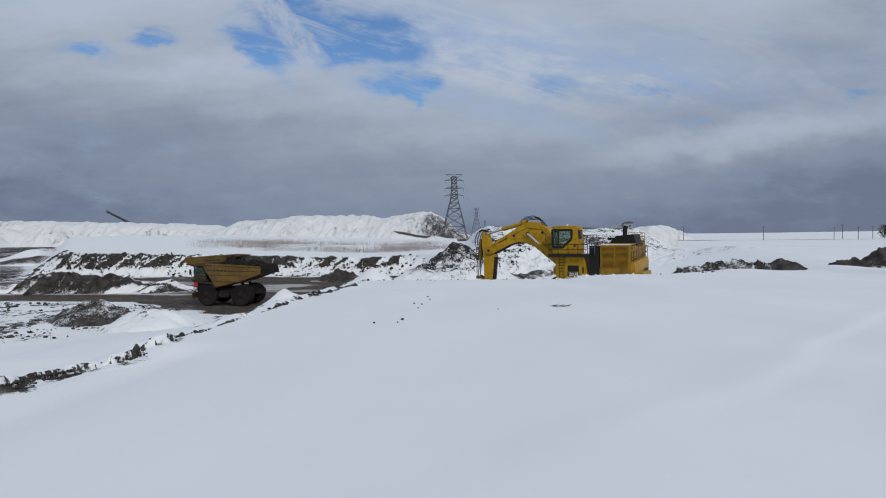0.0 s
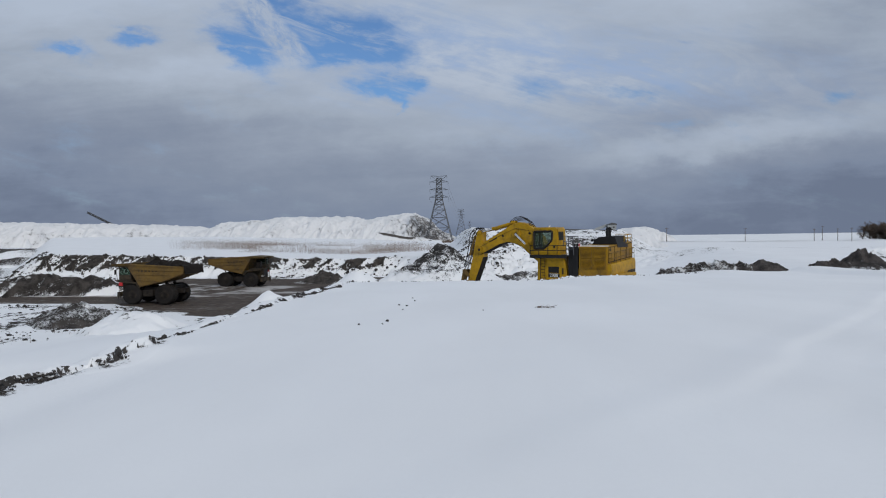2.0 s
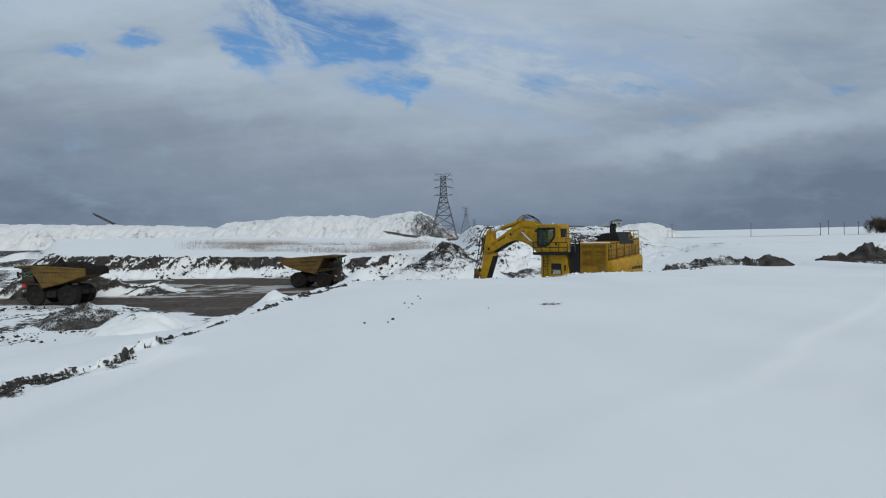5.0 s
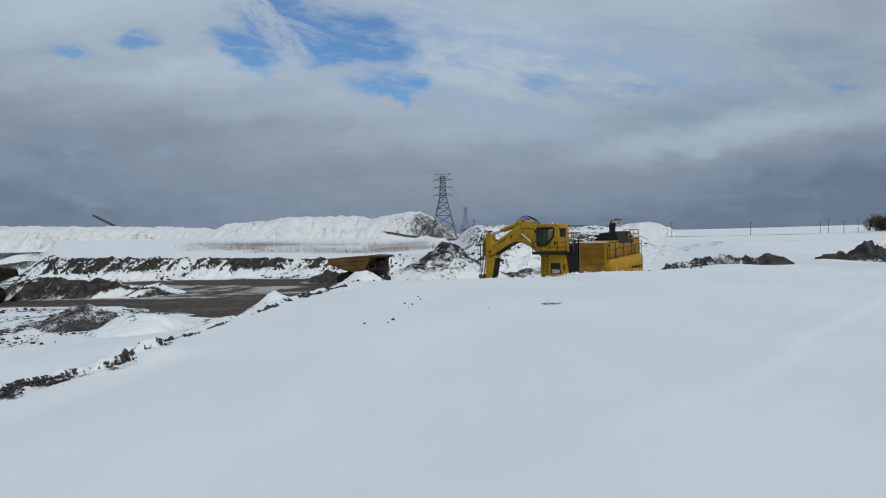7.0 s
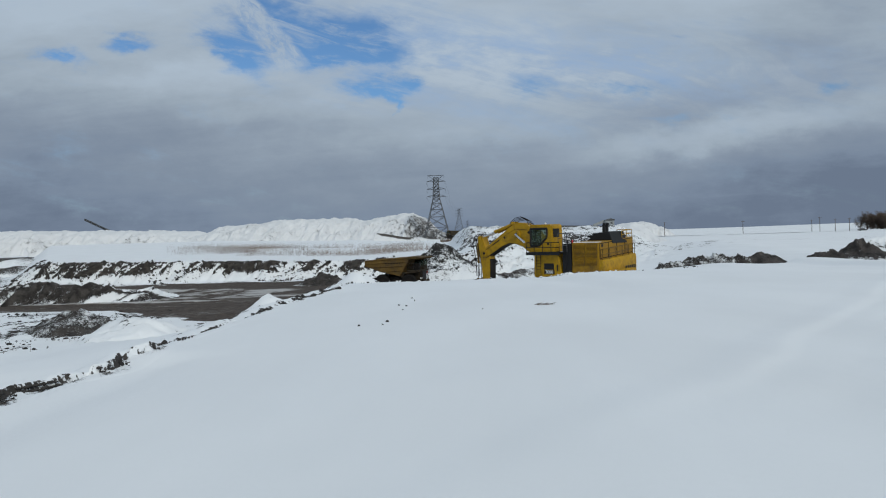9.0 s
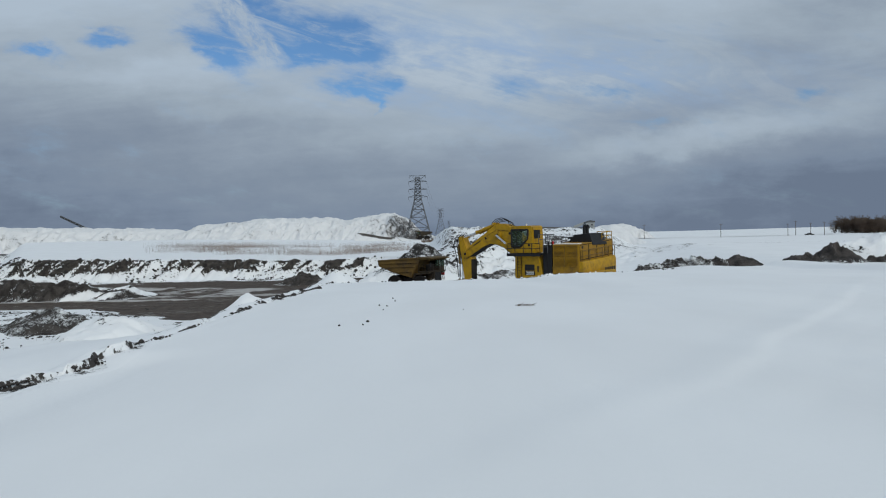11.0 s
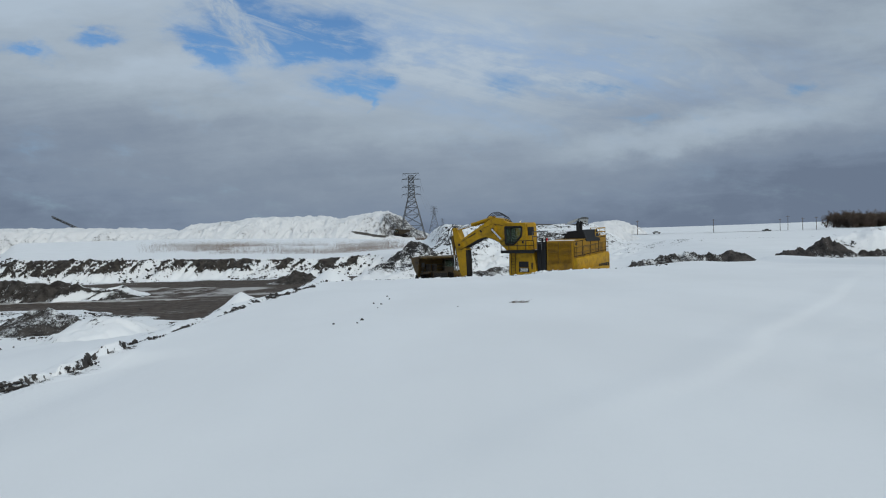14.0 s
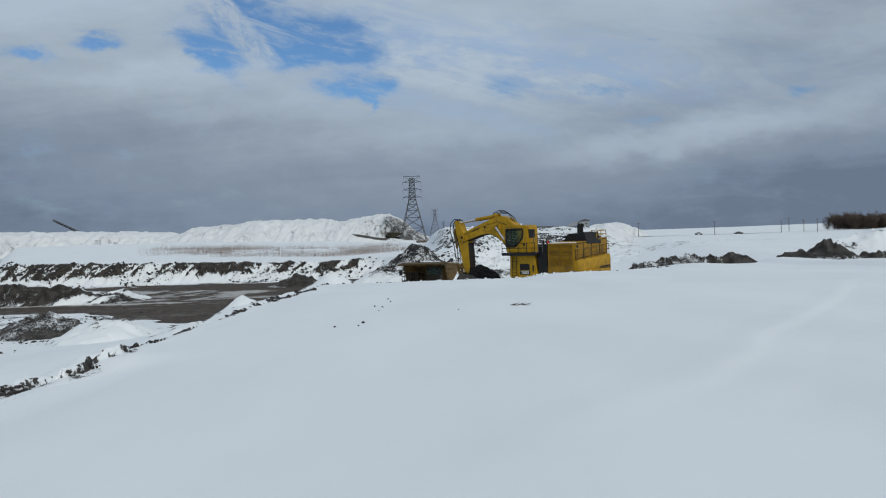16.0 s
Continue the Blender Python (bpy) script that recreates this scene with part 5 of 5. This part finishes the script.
    for a, b in zip(low, low[1:]):
        mid, ang, ln = ((a[0] + b[0]) / 2, 0, (a[1] + b[1]) / 2 - 0.02), math.atan2(-(b[1] - a[1]), b[0] - a[0]), math.hypot(b[0] - a[0], b[1] - a[1])
        add_box(under_plate, mid, (ln, 1.1, 0.06), Matrix.Rotation(ang, 4, "Y"))
    part("belly_plate", under_plate, GRIME, boom, "dirt-blackened underside")
    for y in (0.66, -0.66):
        part("grease_line", add_path(bmesh.new(), [(1.2, y, 1.9), (2.6, y, 3.5), (4.2, y, 3.75), (6.2, y, 2.95), (8.6, y, 1.75)], 0.016), BLACK, boom)
        part("seam_strip", add_path(bmesh.new(), [(2.35, y * 0.96, 1.0), (2.1, y * 0.96, 3.5)], 0.014), GRIME, boom)
    for y in (-0.35, -0.12, 0.12, 0.35):
        pts = [(2.4 + 0.3 * y, y, 3.9), (2.8 + 0.2 * y, y, 4.6 + 0.45 * y), (3.5 + 0.2 * y, y, 4.85 + 0.5 * y), (4.3, y, 4.8 + 0.45 * y), (4.9, y, 4.5 + 0.3 * y), (5.2, y, 4.05)]
        part("hose", add_path(bmesh.new(), pts, 0.036), BLACK, boom)
    # stick, upright, in axes that start at its pivot
    out = [(-0.38, 0.25), (0.05, 0.75), (0.45, 1.95), (0.85, 2.05), (1.05, 1.6), (0.95, 0.6), (0.72, -0.7), (0.42, -4.05), (0.15, -4.5), (-0.3, -4.35), (-0.5, -3.4), (-0.62, -0.6)]
    stick = part("stick", add_prism(bmesh.new(), out, -0.5, 0.5, bevel=0.05), YELLOW, ex, "yellow dipper stick")
    # dark plates put the inner side's shade, with some grime, into the colour
    plate = bmesh.new()
    for a, b in (((-0.64, -0.65), (-0.52, -3.4)), ((-0.52, -3.4), (-0.33, -4.3))):
        mid, ang, ln = ((a[0] + b[0]) / 2, 0, (a[1] + b[1]) / 2), math.atan2(-(b[1] - a[1]), b[0] - a[0]), math.hypot(b[0] - a[0], b[1] - a[1])
        add_box(plate, mid, (ln, 1.0, 0.05), Matrix.Rotation(ang, 4, "Y"))
    part("wear_plate", plate, GRIME, stick, "grimy dark inner face of the stick")
    for y in (-0.6, 0.6):
        part("pin_boss", add_tube(bmesh.new(), (0, y * 0.8, 0), (0, y * 1.25, 0), 0.34, 16), YELLOW, stick)
        part("pin_boss", add_tube(bmesh.new(), (STICK_TOP.x, y * 0.7, STICK_TOP.z), (STICK_TOP.x, y * 1.05, STICK_TOP.z), 0.2, 12), YELLOW, stick)
    for y in (-0.28, 0.28):
        part("bucket_cylinder", add_tube(bmesh.new(), (1.25, y, 1.2), (1.22, y, -1.1), 0.13, 12), YELLOW_DIRTY, stick)
        part("bucket_rod", add_tube(bmesh.new(), (1.22, y, -1.1), (1.36, y, -3.0), 0.07, 10), CHROME, stick)
        part("rocker_arm", add_prism(bmesh.new(), [(0.2, -3.6), (0.4, -3.2), (1.3, -2.8), (1.5, -2.95), (1.4, -3.2)], y * 1.6 - 0.06, y * 1.6 + 0.06), YELLOW_DIRTY, stick)
        part("bucket_link", add_prism(bmesh.new(), [(1.25, -2.85), (1.52, -2.95), (1.30, -4.7), (1.0, -4.7)], y - 0.08, y + 0.08), YELLOW_DIRTY, stick)
    for y in (-0.45, 0.0, 0.45):
        pts = [(0.5, y, 2.0), (1.0, y, 2.25), (1.5 + 0.15 * y, y, 1.9), (1.75 + 0.2 * y, y, 1.1), (1.6, y, 0.0), (1.45, y, -1.2), (1.42, y, -2.6)]
        part("hose", add_path(bmesh.new(), pts, 0.05), BLACK, stick)
    # bucket, mouth towards the machine, in axes that start at its pin
    shell = [(-0.25, 0.2), (0.60, 0.38), (1.28, -0.15), (1.65, -1.15), (1.55, -2.3), (0.95, -3.1), (-0.1, -3.5), (-1.0, -3.6)]
    bm = bmesh.new()
    for (xa, za), (xb, zb) in zip(shell, shell[1:]):
        mid, ang, ln = ((xa + xb) / 2, 0, (za + zb) / 2), math.atan2(-(zb - za), xb - xa), math.hypot(xb - xa, zb - za)
        add_box(bm, mid, (ln + 0.06, 3.3, 0.12), Matrix.Rotation(ang, 4, "Y"))
    for y in (-1.62, 1.62):
        add_prism(bm, shell + [(-0.75, -1.2)], y - 0.05, y + 0.05)
    bucket = part("bucket", bm, STEEL, ex, "worn steel digging bucket")
    for i in range(6):
        bm = bmesh.new()
        add_prism(bm, [(-0.95, -3.47), (-0.95, -3.71), (-1.5, -3.69)], -1.56 + i * 0.6, -1.38 + i * 0.6)
        part("bucket_tooth", bm, STEEL, bucket)
    bm = bmesh.new()
    for y in (-0.45, 0.45):
        add_prism(bm, [(-0.35, 0.25), (0.2, 0.45), (0.95, 0.5), (1.1, -0.2), (0.4, -0.35), (-0.3, -0.3)], y - 0.08, y + 0.08)
    part("hinge_bracket", bm, YELLOW, bucket)
    bm = bmesh.new()
    bmesh.ops.create_icosphere(bm, subdivisions=4, radius=1.0)
    for vert in bm.verts:
        k = 1 + 0.22 * noise.noise(vert.co * 1.7) + 0.16 * noise.noise(vert.co * 4.3) + 0.12 * noise.noise(vert.co * 9.0)
        vert.co = Vector((vert.co.x * 1.5 * k - 0.25, vert.co.y * 1.62 * k, vert.co.z * 2.35 * k - 2.05))
    part("coal_fill", bm, COAL, bucket, "heaped black coal")
    # rams
    rams = {}
    for name, r_barrel, ys, ln in (("boom_ram", 0.24, (-0.95, 0.95), 1.95), ("stick_ram", 0.18, (-0.3, 0.3), 2.55)):
        bm, bm2 = bmesh.new(), bmesh.new()
        for y in ys:
            add_tube(bm, (0, y, 0), (0, y, ln), r_barrel, 14)
            add_tube(bm, (0, y, ln - 0.05), (0, y, ln + 0.15), r_barrel * 1.15, 14)
            add_tube(bm2, (0, y, 0), (0, y, 2.7 if name == "boom_ram" else 2.7), r_barrel * 0.55, 12)
        barrel, rod = part(name, bm, YELLOW, ex, smooth=False), part(name.replace("ram", "rod"), bm2, CHROME, ex)
        rams[name] = (barrel, rod)
    return ex, under, boom, stick, bucket, rams


EXCAVATOR, UNDER, BOOM, STICK, BUCKET, RAMS = build_excavator()


def turn_y(vec, deg):
    """Turns a vector of the machine's side plane, front up for positive degrees."""
    return Matrix.Rotation(radians(-deg), 3, "Y") @ Vector(vec)


def dig(slew, lift, stick_turn, curl):
    """Poses of the excavator's moving parts."""
    f = lambda at, deg: Matrix.Translation(at) @ Matrix.Rotation(radians(-deg), 4, "Y")
    tip = FOOT + turn_y(TIP, lift)
    end = tip + turn_y(STICK_END, stick_turn)
    top = tip + turn_y(STICK_TOP, stick_turn)
    pin = FOOT + turn_y(BOOM_PIN, lift)
    sfoot = FOOT + turn_y(STICK_CYL_FOOT, lift)

    def aim(a, b):
        along = (b - a).normalized()
        across = Vector((0, 1, 0))
        turned = Matrix((across.cross(along), across, along)).transposed()
        return Matrix.Translation(a) @ turned.to_4x4()

    return {"slew": pose(*EXC_AT, 0, 0, slew), "under": pose(0, 0, 0, 0, 0, 150 - slew), "boom": f(FOOT, lift), "stick": f(tip, stick_turn),
            "bucket": f(end, curl), "boom_ram": (aim(BOOM_CYL_FOOT, pin), aim(pin, BOOM_CYL_FOOT)), "stick_ram": (aim(sfoot, top), aim(top, sfoot))}


# ---- haul trucks ----
def build_truck(label, loaded):
    tr = tagged(new("haul_truck"), label, "dump truck", group="haul trucks in the pit")
    # frame and running gear
    bm = bmesh.new()
    for y in (-0.75, 0.75):
        add_box(bm, (-0.3, y, 1.75), (8.0, 0.35, 0.6), bevel=0.03)
    for x in (-3.6, -1.2, 1.2, 3.4):
        add_box(bm, (x, 0, 1.75), (0.4, 1.5, 0.45))
    add_tube(bm, (-2.3, -1.9, 1.36), (-2.3, 1.9, 1.36), 0.5, 16)
    add_tube(bm, (2.3, -1.7, 1.36), (2.3, 1.7, 1.36), 0.25, 12)
    for y in (-1.1, 1.1):
        add_tube(bm, (-2.6, y, 1.7), (-1.9, y, 2.9), 0.2, 10)
        add_box(bm, (0.2, y * 1.55, 1.5), (1.4, 0.8, 0.9), bevel=0.12)
    for y in (-1.25, 1.25):
        add_box(bm, (-0.1, y, 1.75), (2.2, 0.9, 1.1), bevel=0.08)
    add_box(bm, (-2.3, 0, 2.1), (2.0, 2.4, 0.9), bevel=0.1)
    part("chassis", bm, GRIME, tr, "mud-caked steel frame")
    # wheels
    for x, y, w in ((2.3, 2.05, 0.75), (2.3, -2.05, 0.75), (-2.3, 2.22, 0.72), (-2.3, 1.42, 0.72), (-2.3, -2.22, 0.72), (-2.3, -1.42, 0.72)):
        hub = part("wheel", add_tube(bmesh.new(), (0, -w * 0.38, 0), (0, w * 0.38, 0), 0.72, 24), GRIME, tr)
        hub.location = (x, y, 1.36)
        bm = bmesh.new()
        prof = [(0.70, -0.42), (1.18, -0.50), (1.30, -0.40), (1.36, -0.22), (1.36, 0.22), (1.30, 0.40), (1.18, 0.50), (0.70, 0.42)]
        ring = []
        for i in range(36):
            a = 2 * math.pi * i / 36
            ring.append([bm.verts.new((r * math.cos(a) * (1.0 if abs(q) > 0.3 or i % 2 else 0.975), q * w, r * math.sin(a) * (1.0 if abs(q) > 0.3 or i % 2 else 0.975))) for r, q in prof])
        for i in range(36):
            for k in range(len(prof) - 1):
                bm.faces.new((ring[i][k], ring[(i + 1) % 36][k], ring[(i + 1) % 36][k + 1], ring[i][k + 1]))
        bmesh.ops.recalc_face_normals(bm, faces=bm.faces)
        part("tyre", bm, RUBBER, hub, "muddy ribbed rubber tyre")
        out = 1 if y > 0 else -1
        bm = bmesh.new()
        add_tube(bm, (0, out * w * 0.30, 0), (0, out * w * 0.46, 0), 0.5, 20, 0.42)
        add_tube(bm, (0, out * w * 0.44, 0), (0, out * w * 0.54, 0), 0.26, 16)
        part("rim", bm, GRIME, hub)
    # dump body: floor, sides with ribs, front wall, canopy
    side = [(-5.2, 5.05), (-5.1, 4.15), (-2.2, 3.15), (0.95, 2.45), (2.55, 4.95), (2.45, 5.45), (-1.0, 5.30)]
    bm = bmesh.new()
    for s in (-1, 1):
        add_prism(bm, side, s * 2.62, s * 2.76)
    for a, b in (((-5.1, 4.15), (-2.2, 3.15)), ((-2.2, 3.15), (0.95, 2.45)), ((0.95, 2.45), (2.55, 5.2))):
        mid, ang, ln = ((a[0] + b[0]) / 2, 0, (a[1] + b[1]) / 2), math.atan2(-(b[1] - a[1]), b[0] - a[0]), math.hypot(b[0] - a[0], b[1] - a[1])
        add_box(bm, mid, (ln + 0.1, 5.3, 0.16), Matrix.Rotation(ang, 4, "Y"))
    body = part("dump_body", bm, YELLOW_DIRTY, tr, "dented dirty yellow dump body")
    for s in (-1, 1):
        for a, b in (((-5.15, 4.98), (2.4, 5.36)), ((-5.0, 4.5), (2.2, 4.75)), ((-3.6, 3.95), (1.75, 4.1)), ((-1.8, 3.2), (1.3, 3.35))):
            mid, ang, ln = ((a[0] + b[0]) / 2, s * 2.82, (a[1] + b[1]) / 2), math.atan2(-(b[1] - a[1]), b[0] - a[0]), math.hypot(b[0] - a[0], b[1] - a[1])
            part("body_rib", add_box(bmesh.new(), mid, (ln, 0.13, 0.17), Matrix.Rotation(ang, 4, "Y"), bevel=0.02), YELLOW_DIRTY, body)
        bm = bmesh.new()
        bar_text(bm, -1.6, 1.2, 4.42, 4.62, s * 2.775, (1, 1, 1, 1.2, 1, 0.8), 0.22)
        part("lettering_bars", bm, TRUCK_DARK, body)
    bm = bmesh.new()
    add_prism(bm, [(2.35, 5.1), (4.75, 5.22), (4.8, 5.42), (2.35, 5.55)], -2.85, 2.85, bevel=0.04)
    for y in (-2.0, -1.0, 0.0, 1.0, 2.0):
        add_box(bm, (3.5, y, 5.12), (2.3, 0.12, 0.14))
    part("canopy", bm, CANOPY, body, "rock canopy over the cab")
    # front end
    bm = bmesh.new()
    add_box(bm, (3.4, 0, 2.35), (1.7, 2.2, 1.7), bevel=0.06)
    add_box(bm, (3.15, 0, 3.28), (2.1, 5.0, 0.14), bevel=0.02)
    for s in (-1, 1):
        add_prism(bm, [(1.0, 2.2), (1.4, 3.0), (3.3, 3.22), (4.15, 3.22), (4.15, 3.05), (3.5, 2.95), (1.7, 2.8), (1.25, 2.15)], s * 2.05 - 0.42, s * 2.05 + 0.42)
    add_box(bm, (4.2, 0, 1.35), (0.35, 4.6, 0.65), bevel=0.06)
    front = part("front_deck", bm, TRUCK_DARK, tr)
    bm = bmesh.new()
    add_box(bm, (4.27, 0, 2.45), (0.06, 1.9, 1.3))
    for i in range(9):
        add_box(bm, (4.31, 0, 1.9 + i * 0.14), (0.05, 1.85, 0.05))
    part("radiator_grille", bm, BLACK, front)
    for y in (-1.75, -1.3, 1.3, 1.75):
        part("headlight", add_tube(bmesh.new(), (4.2, y, 2.0), (4.32, y, 2.0), 0.16, 12), WHITE, front)
    for s in (-1, 1):
        bm = bmesh.new()
        for y in (s * 1.35, s * 1.85):
            add_tube(bm, (4.45, y, 0.75), (4.2, y, 3.3), 0.035, 6)
        for i in range(8):
            add_tube(bm, (4.44 - 0.03 * i, s * 1.35, 0.9 + 0.3 * i), (4.44 - 0.03 * i, s * 1.85, 0.9 + 0.3 * i), 0.025, 6)
        part("ladder", bm, GRIME, front)
    bm = bmesh.new()
    rail(bm, [(4.15, y, 3.35) for y in (-2.45, -1.6, -0.6, 0.6, 1.3)], 1.0)
    rail(bm, [(4.15, -2.45, 3.35), (3.2, -2.45, 3.35), (2.2, -2.45, 3.35)], 1.0)
    part("handrail", bm, GRIME, front)
    for y in (-2.35, 2.4):
        bm = add_tube(bmesh.new(), (4.2, y, 3.35), (4.4, y * 1.06, 4.6), 0.03, 6)
        add_box(bm, (4.42, y * 1.06, 4.35), (0.08, 0.42, 0.65), bevel=0.02)
        part("mirror", bm, BLACK, front)
    part("red_box", boxes(((3.75, 2.42, 2.75), (0.5, 0.18, 0.45)), bevel=0.03), RED, front, "red painted box on the front fender")
    # cab
    bm = bmesh.new()
    for x in (2.35, 3.95):
        for y in (0.75, 2.35):
            add_box(bm, (x, y, 4.2), (0.11, 0.11, 1.75))
    add_box(bm, (3.15, 1.55, 5.02), (1.8, 1.8, 0.12), bevel=0.03)
    add_box(bm, (3.15, 1.55, 3.65), (1.7, 1.7, 0.65), bevel=0.03)
    add_box(bm, (2.33, 1.55, 4.2), (0.07, 1.6, 1.6))
    cab = part("cab", bm, TRUCK_DARK, tr)
    part("window_pane", boxes(((3.96, 1.55, 4.45), (0.02, 1.5, 0.95))), GLASS, cab).visible_shadow = False
    part("window_pane", boxes(((3.15, 2.36, 4.45), (1.5, 0.02, 0.95))), GLASS, cab).visible_shadow = False
    part("window_pane", boxes(((3.15, 0.74, 4.45), (1.5, 0.02, 0.95))), GLASS, cab).visible_shadow = False
    part("driver_seat", boxes(((2.8, 1.55, 4.1), (0.5, 0.55, 0.2)), ((2.6, 1.55, 4.4), (0.15, 0.52, 0.6)), bevel=0.04), BLACK, cab)
    part("air_cleaner", add_tube(bmesh.new(), (3.5, -1.6, 3.35), (3.5, -1.6, 4.4), 0.38, 16), GRIME, front)
    part("air_cleaner", add_tube(bmesh.new(), (3.5, -0.7, 3.35), (3.5, -0.7, 4.4), 0.38, 16), GRIME, front)
    load = None
    if loaded:
        a, b = np.meshgrid(np.linspace(-1, 1, 60), np.linspace(-1, 1, 44), indexing="ij")
        x, y = -1.65 + a * 3.75, b * (2.55 + 0.28 * ease(-a, 0.35, 0.7))
        z = 4.68 + 1.05 * np.clip(1 - (0.85 * a) ** 2 - (0.8 * b) ** 2, -0.6, 1) + 0.55 * fractal(x, y, 1.1, 4, 501) + 0.35 * fractal(x, y, 3.0, 2, 505)
        z = np.maximum(z, 5.18 * (a < -0.5)) + 0.12 * (a < -0.5) * fractal(x, y, 0.6, 3, 507) - 1.1 * ease(-a, 0.94, 1.0)
        z = z + 0.6 * np.exp(-((x + 0.2) ** 2 + (y - 0.3) ** 2) / 0.35)
        load = tagged(sheet_object("coal_load", x, y, z, 1 + 0 * x, COAL_LOAD), "heaped load of black coal in a dump truck", "coal")
    return tr, load


TRUCK_OUT, LOAD_OUT = build_truck("dirty yellow haul truck heaped with coal on the pit road", True)
TRUCK_IN, _ = build_truck("dirty yellow empty haul truck turning beside the excavator", False)


# ---- what moves ----
# seconds, east, north, heading
TRUCK_OUT_ROWS = [(0.0, -29.0, 88.2, 173), (1.5, -36.5, 92.4, 174), (3.5, -44.6, 93.5, 176), (4.0, -47.3, 94.0, 176.5), (6.5, -63.8, 95.6, 178), (9.0, -80.0, 96.3, 180), (16.0, -126.0, 97.0, 180)]
TRUCK_IN_ROWS = [(0.0, -42.6, 122.8, -5), (1.5, -37.0, 122.0, -6), (3.0, -30.9, 120.4, -7), (4.0, -26.5, 118.8, -9), (6.5, -16.0, 116.7, -14), (8.0, -9.9, 115.2, -15), (9.0, -6.2, 112.8, -18),
                 (11.5, 0.6, 106.8, -40), (12.0, 1.6, 105.4, -50), (13.0, 2.7, 103.6, -68), (14.0, 3.4, 101.2, -82), (14.5, 3.7, 99.4, -91), (15.0, 3.6, 96.6, -99), (16.0, 2.1, 88.5, -107)]
# seconds, slew, boom lift, stick turn, bucket turn
DIG_ROWS = [(0, 153.5, -1.8, 3, 0), (0.5, 153, -1.8, 3, 0), (1.5, 148, -1, 14, 0), (3.5, 142, 0.8, 23.5, 20), (4.2, 141, -0.2, 21.5, 20), (7, 138.5, -4, 8, 0), (9, 138, -4.5, -1, 0), (12.5, 138, -4, -3, 0), (14.5, 138.3, 2.5, -5, -44), (16, 138.3, 7.8, -6, -62)]


FAR_TRUCK = tagged(copy_thing(TRUCK_IN, pose(6, 418, 7.7, 0, 0, 170)), "far yellow haul truck on the snowy spoil ramp")
for piece in FAR_TRUCK.children_recursive:
    if piece.type == "MESH" and piece.material_slots[0].material in (YELLOW_DIRTY, RED):
        piece.material_slots[0].link, piece.material_slots[0].material = "OBJECT", TRUCK_DARK


def roll(truck, rows):
    """Turns a truck's wheels by the way it has gone."""
    ts = [r[0] for r in rows]
    when = np.linspace(0.0, 16.0, 81)
    x, y = np.interp(when, ts, [r[1] for r in rows]), np.interp(when, ts, [r[2] for r in rows])
    gone = np.concatenate([[0.0], np.cumsum(np.hypot(np.diff(x), np.diff(y)))])
    for wheel in truck.children:
        if wheel.name.startswith("wheel"):
            at = wheel.location.copy()
            walk(wheel, [(float(t), pose(at.x, at.y, at.z, 0, math.degrees(g / 1.36), 0)) for t, g in zip(when, gone)])


def motions():
    walk(FAR_TRUCK, [(0.0, pose(40, 418, 5.62, 0, 0, 190)), (11.5, pose(1.8, 418, 5.62, 0, 0, 190)), (13.0, pose(-3.3, 418, 5.62, 0, 0, 192)), (16.0, pose(-12.0, 418, 5.62, 0, 0, 200))])
    walk(PICKUP, [(0.0, pose(345, 398, 3.9, 0, 0, 180)), (12.5, pose(223.5, 398, 3.6, 0, 0, 180)), (14.5, pose(209.2, 398, 3.6, 0, 0, 180)), (16.0, pose(195.2, 398, 3.6, 0, 0, 180))])
    walk(SALOON, [(0.0, pose(-30, 404, 4.4)), (13.0, pose(135.5, 404, 4.2)), (14.5, pose(154.5, 404, 4.05)), (16.0, pose(173.5, 404, 3.85))])
    for rows, thing, cargo in ((TRUCK_OUT_ROWS, TRUCK_OUT, LOAD_OUT), (TRUCK_IN_ROWS, TRUCK_IN, None)):
        keyed = [(t, pose(x, y, 0.12, 0, 0, h)) for t, x, y, h in rows]
        walk(thing, keyed)
        roll(thing, rows)
        if cargo:
            walk(cargo, keyed)
    poses = [(t, dig(*p)) for t, *p in DIG_ROWS]
    walk(EXCAVATOR, [(t, p["slew"]) for t, p in poses])
    for key, ob in (("under", UNDER), ("boom", BOOM), ("stick", STICK), ("bucket", BUCKET)):
        walk(ob, [(t, p[key]) for t, p in poses])
    for key, pair in RAMS.items():
        for i in (0, 1):
            walk(pair[i], [(t, p[key][i]) for t, p in poses])


motions()
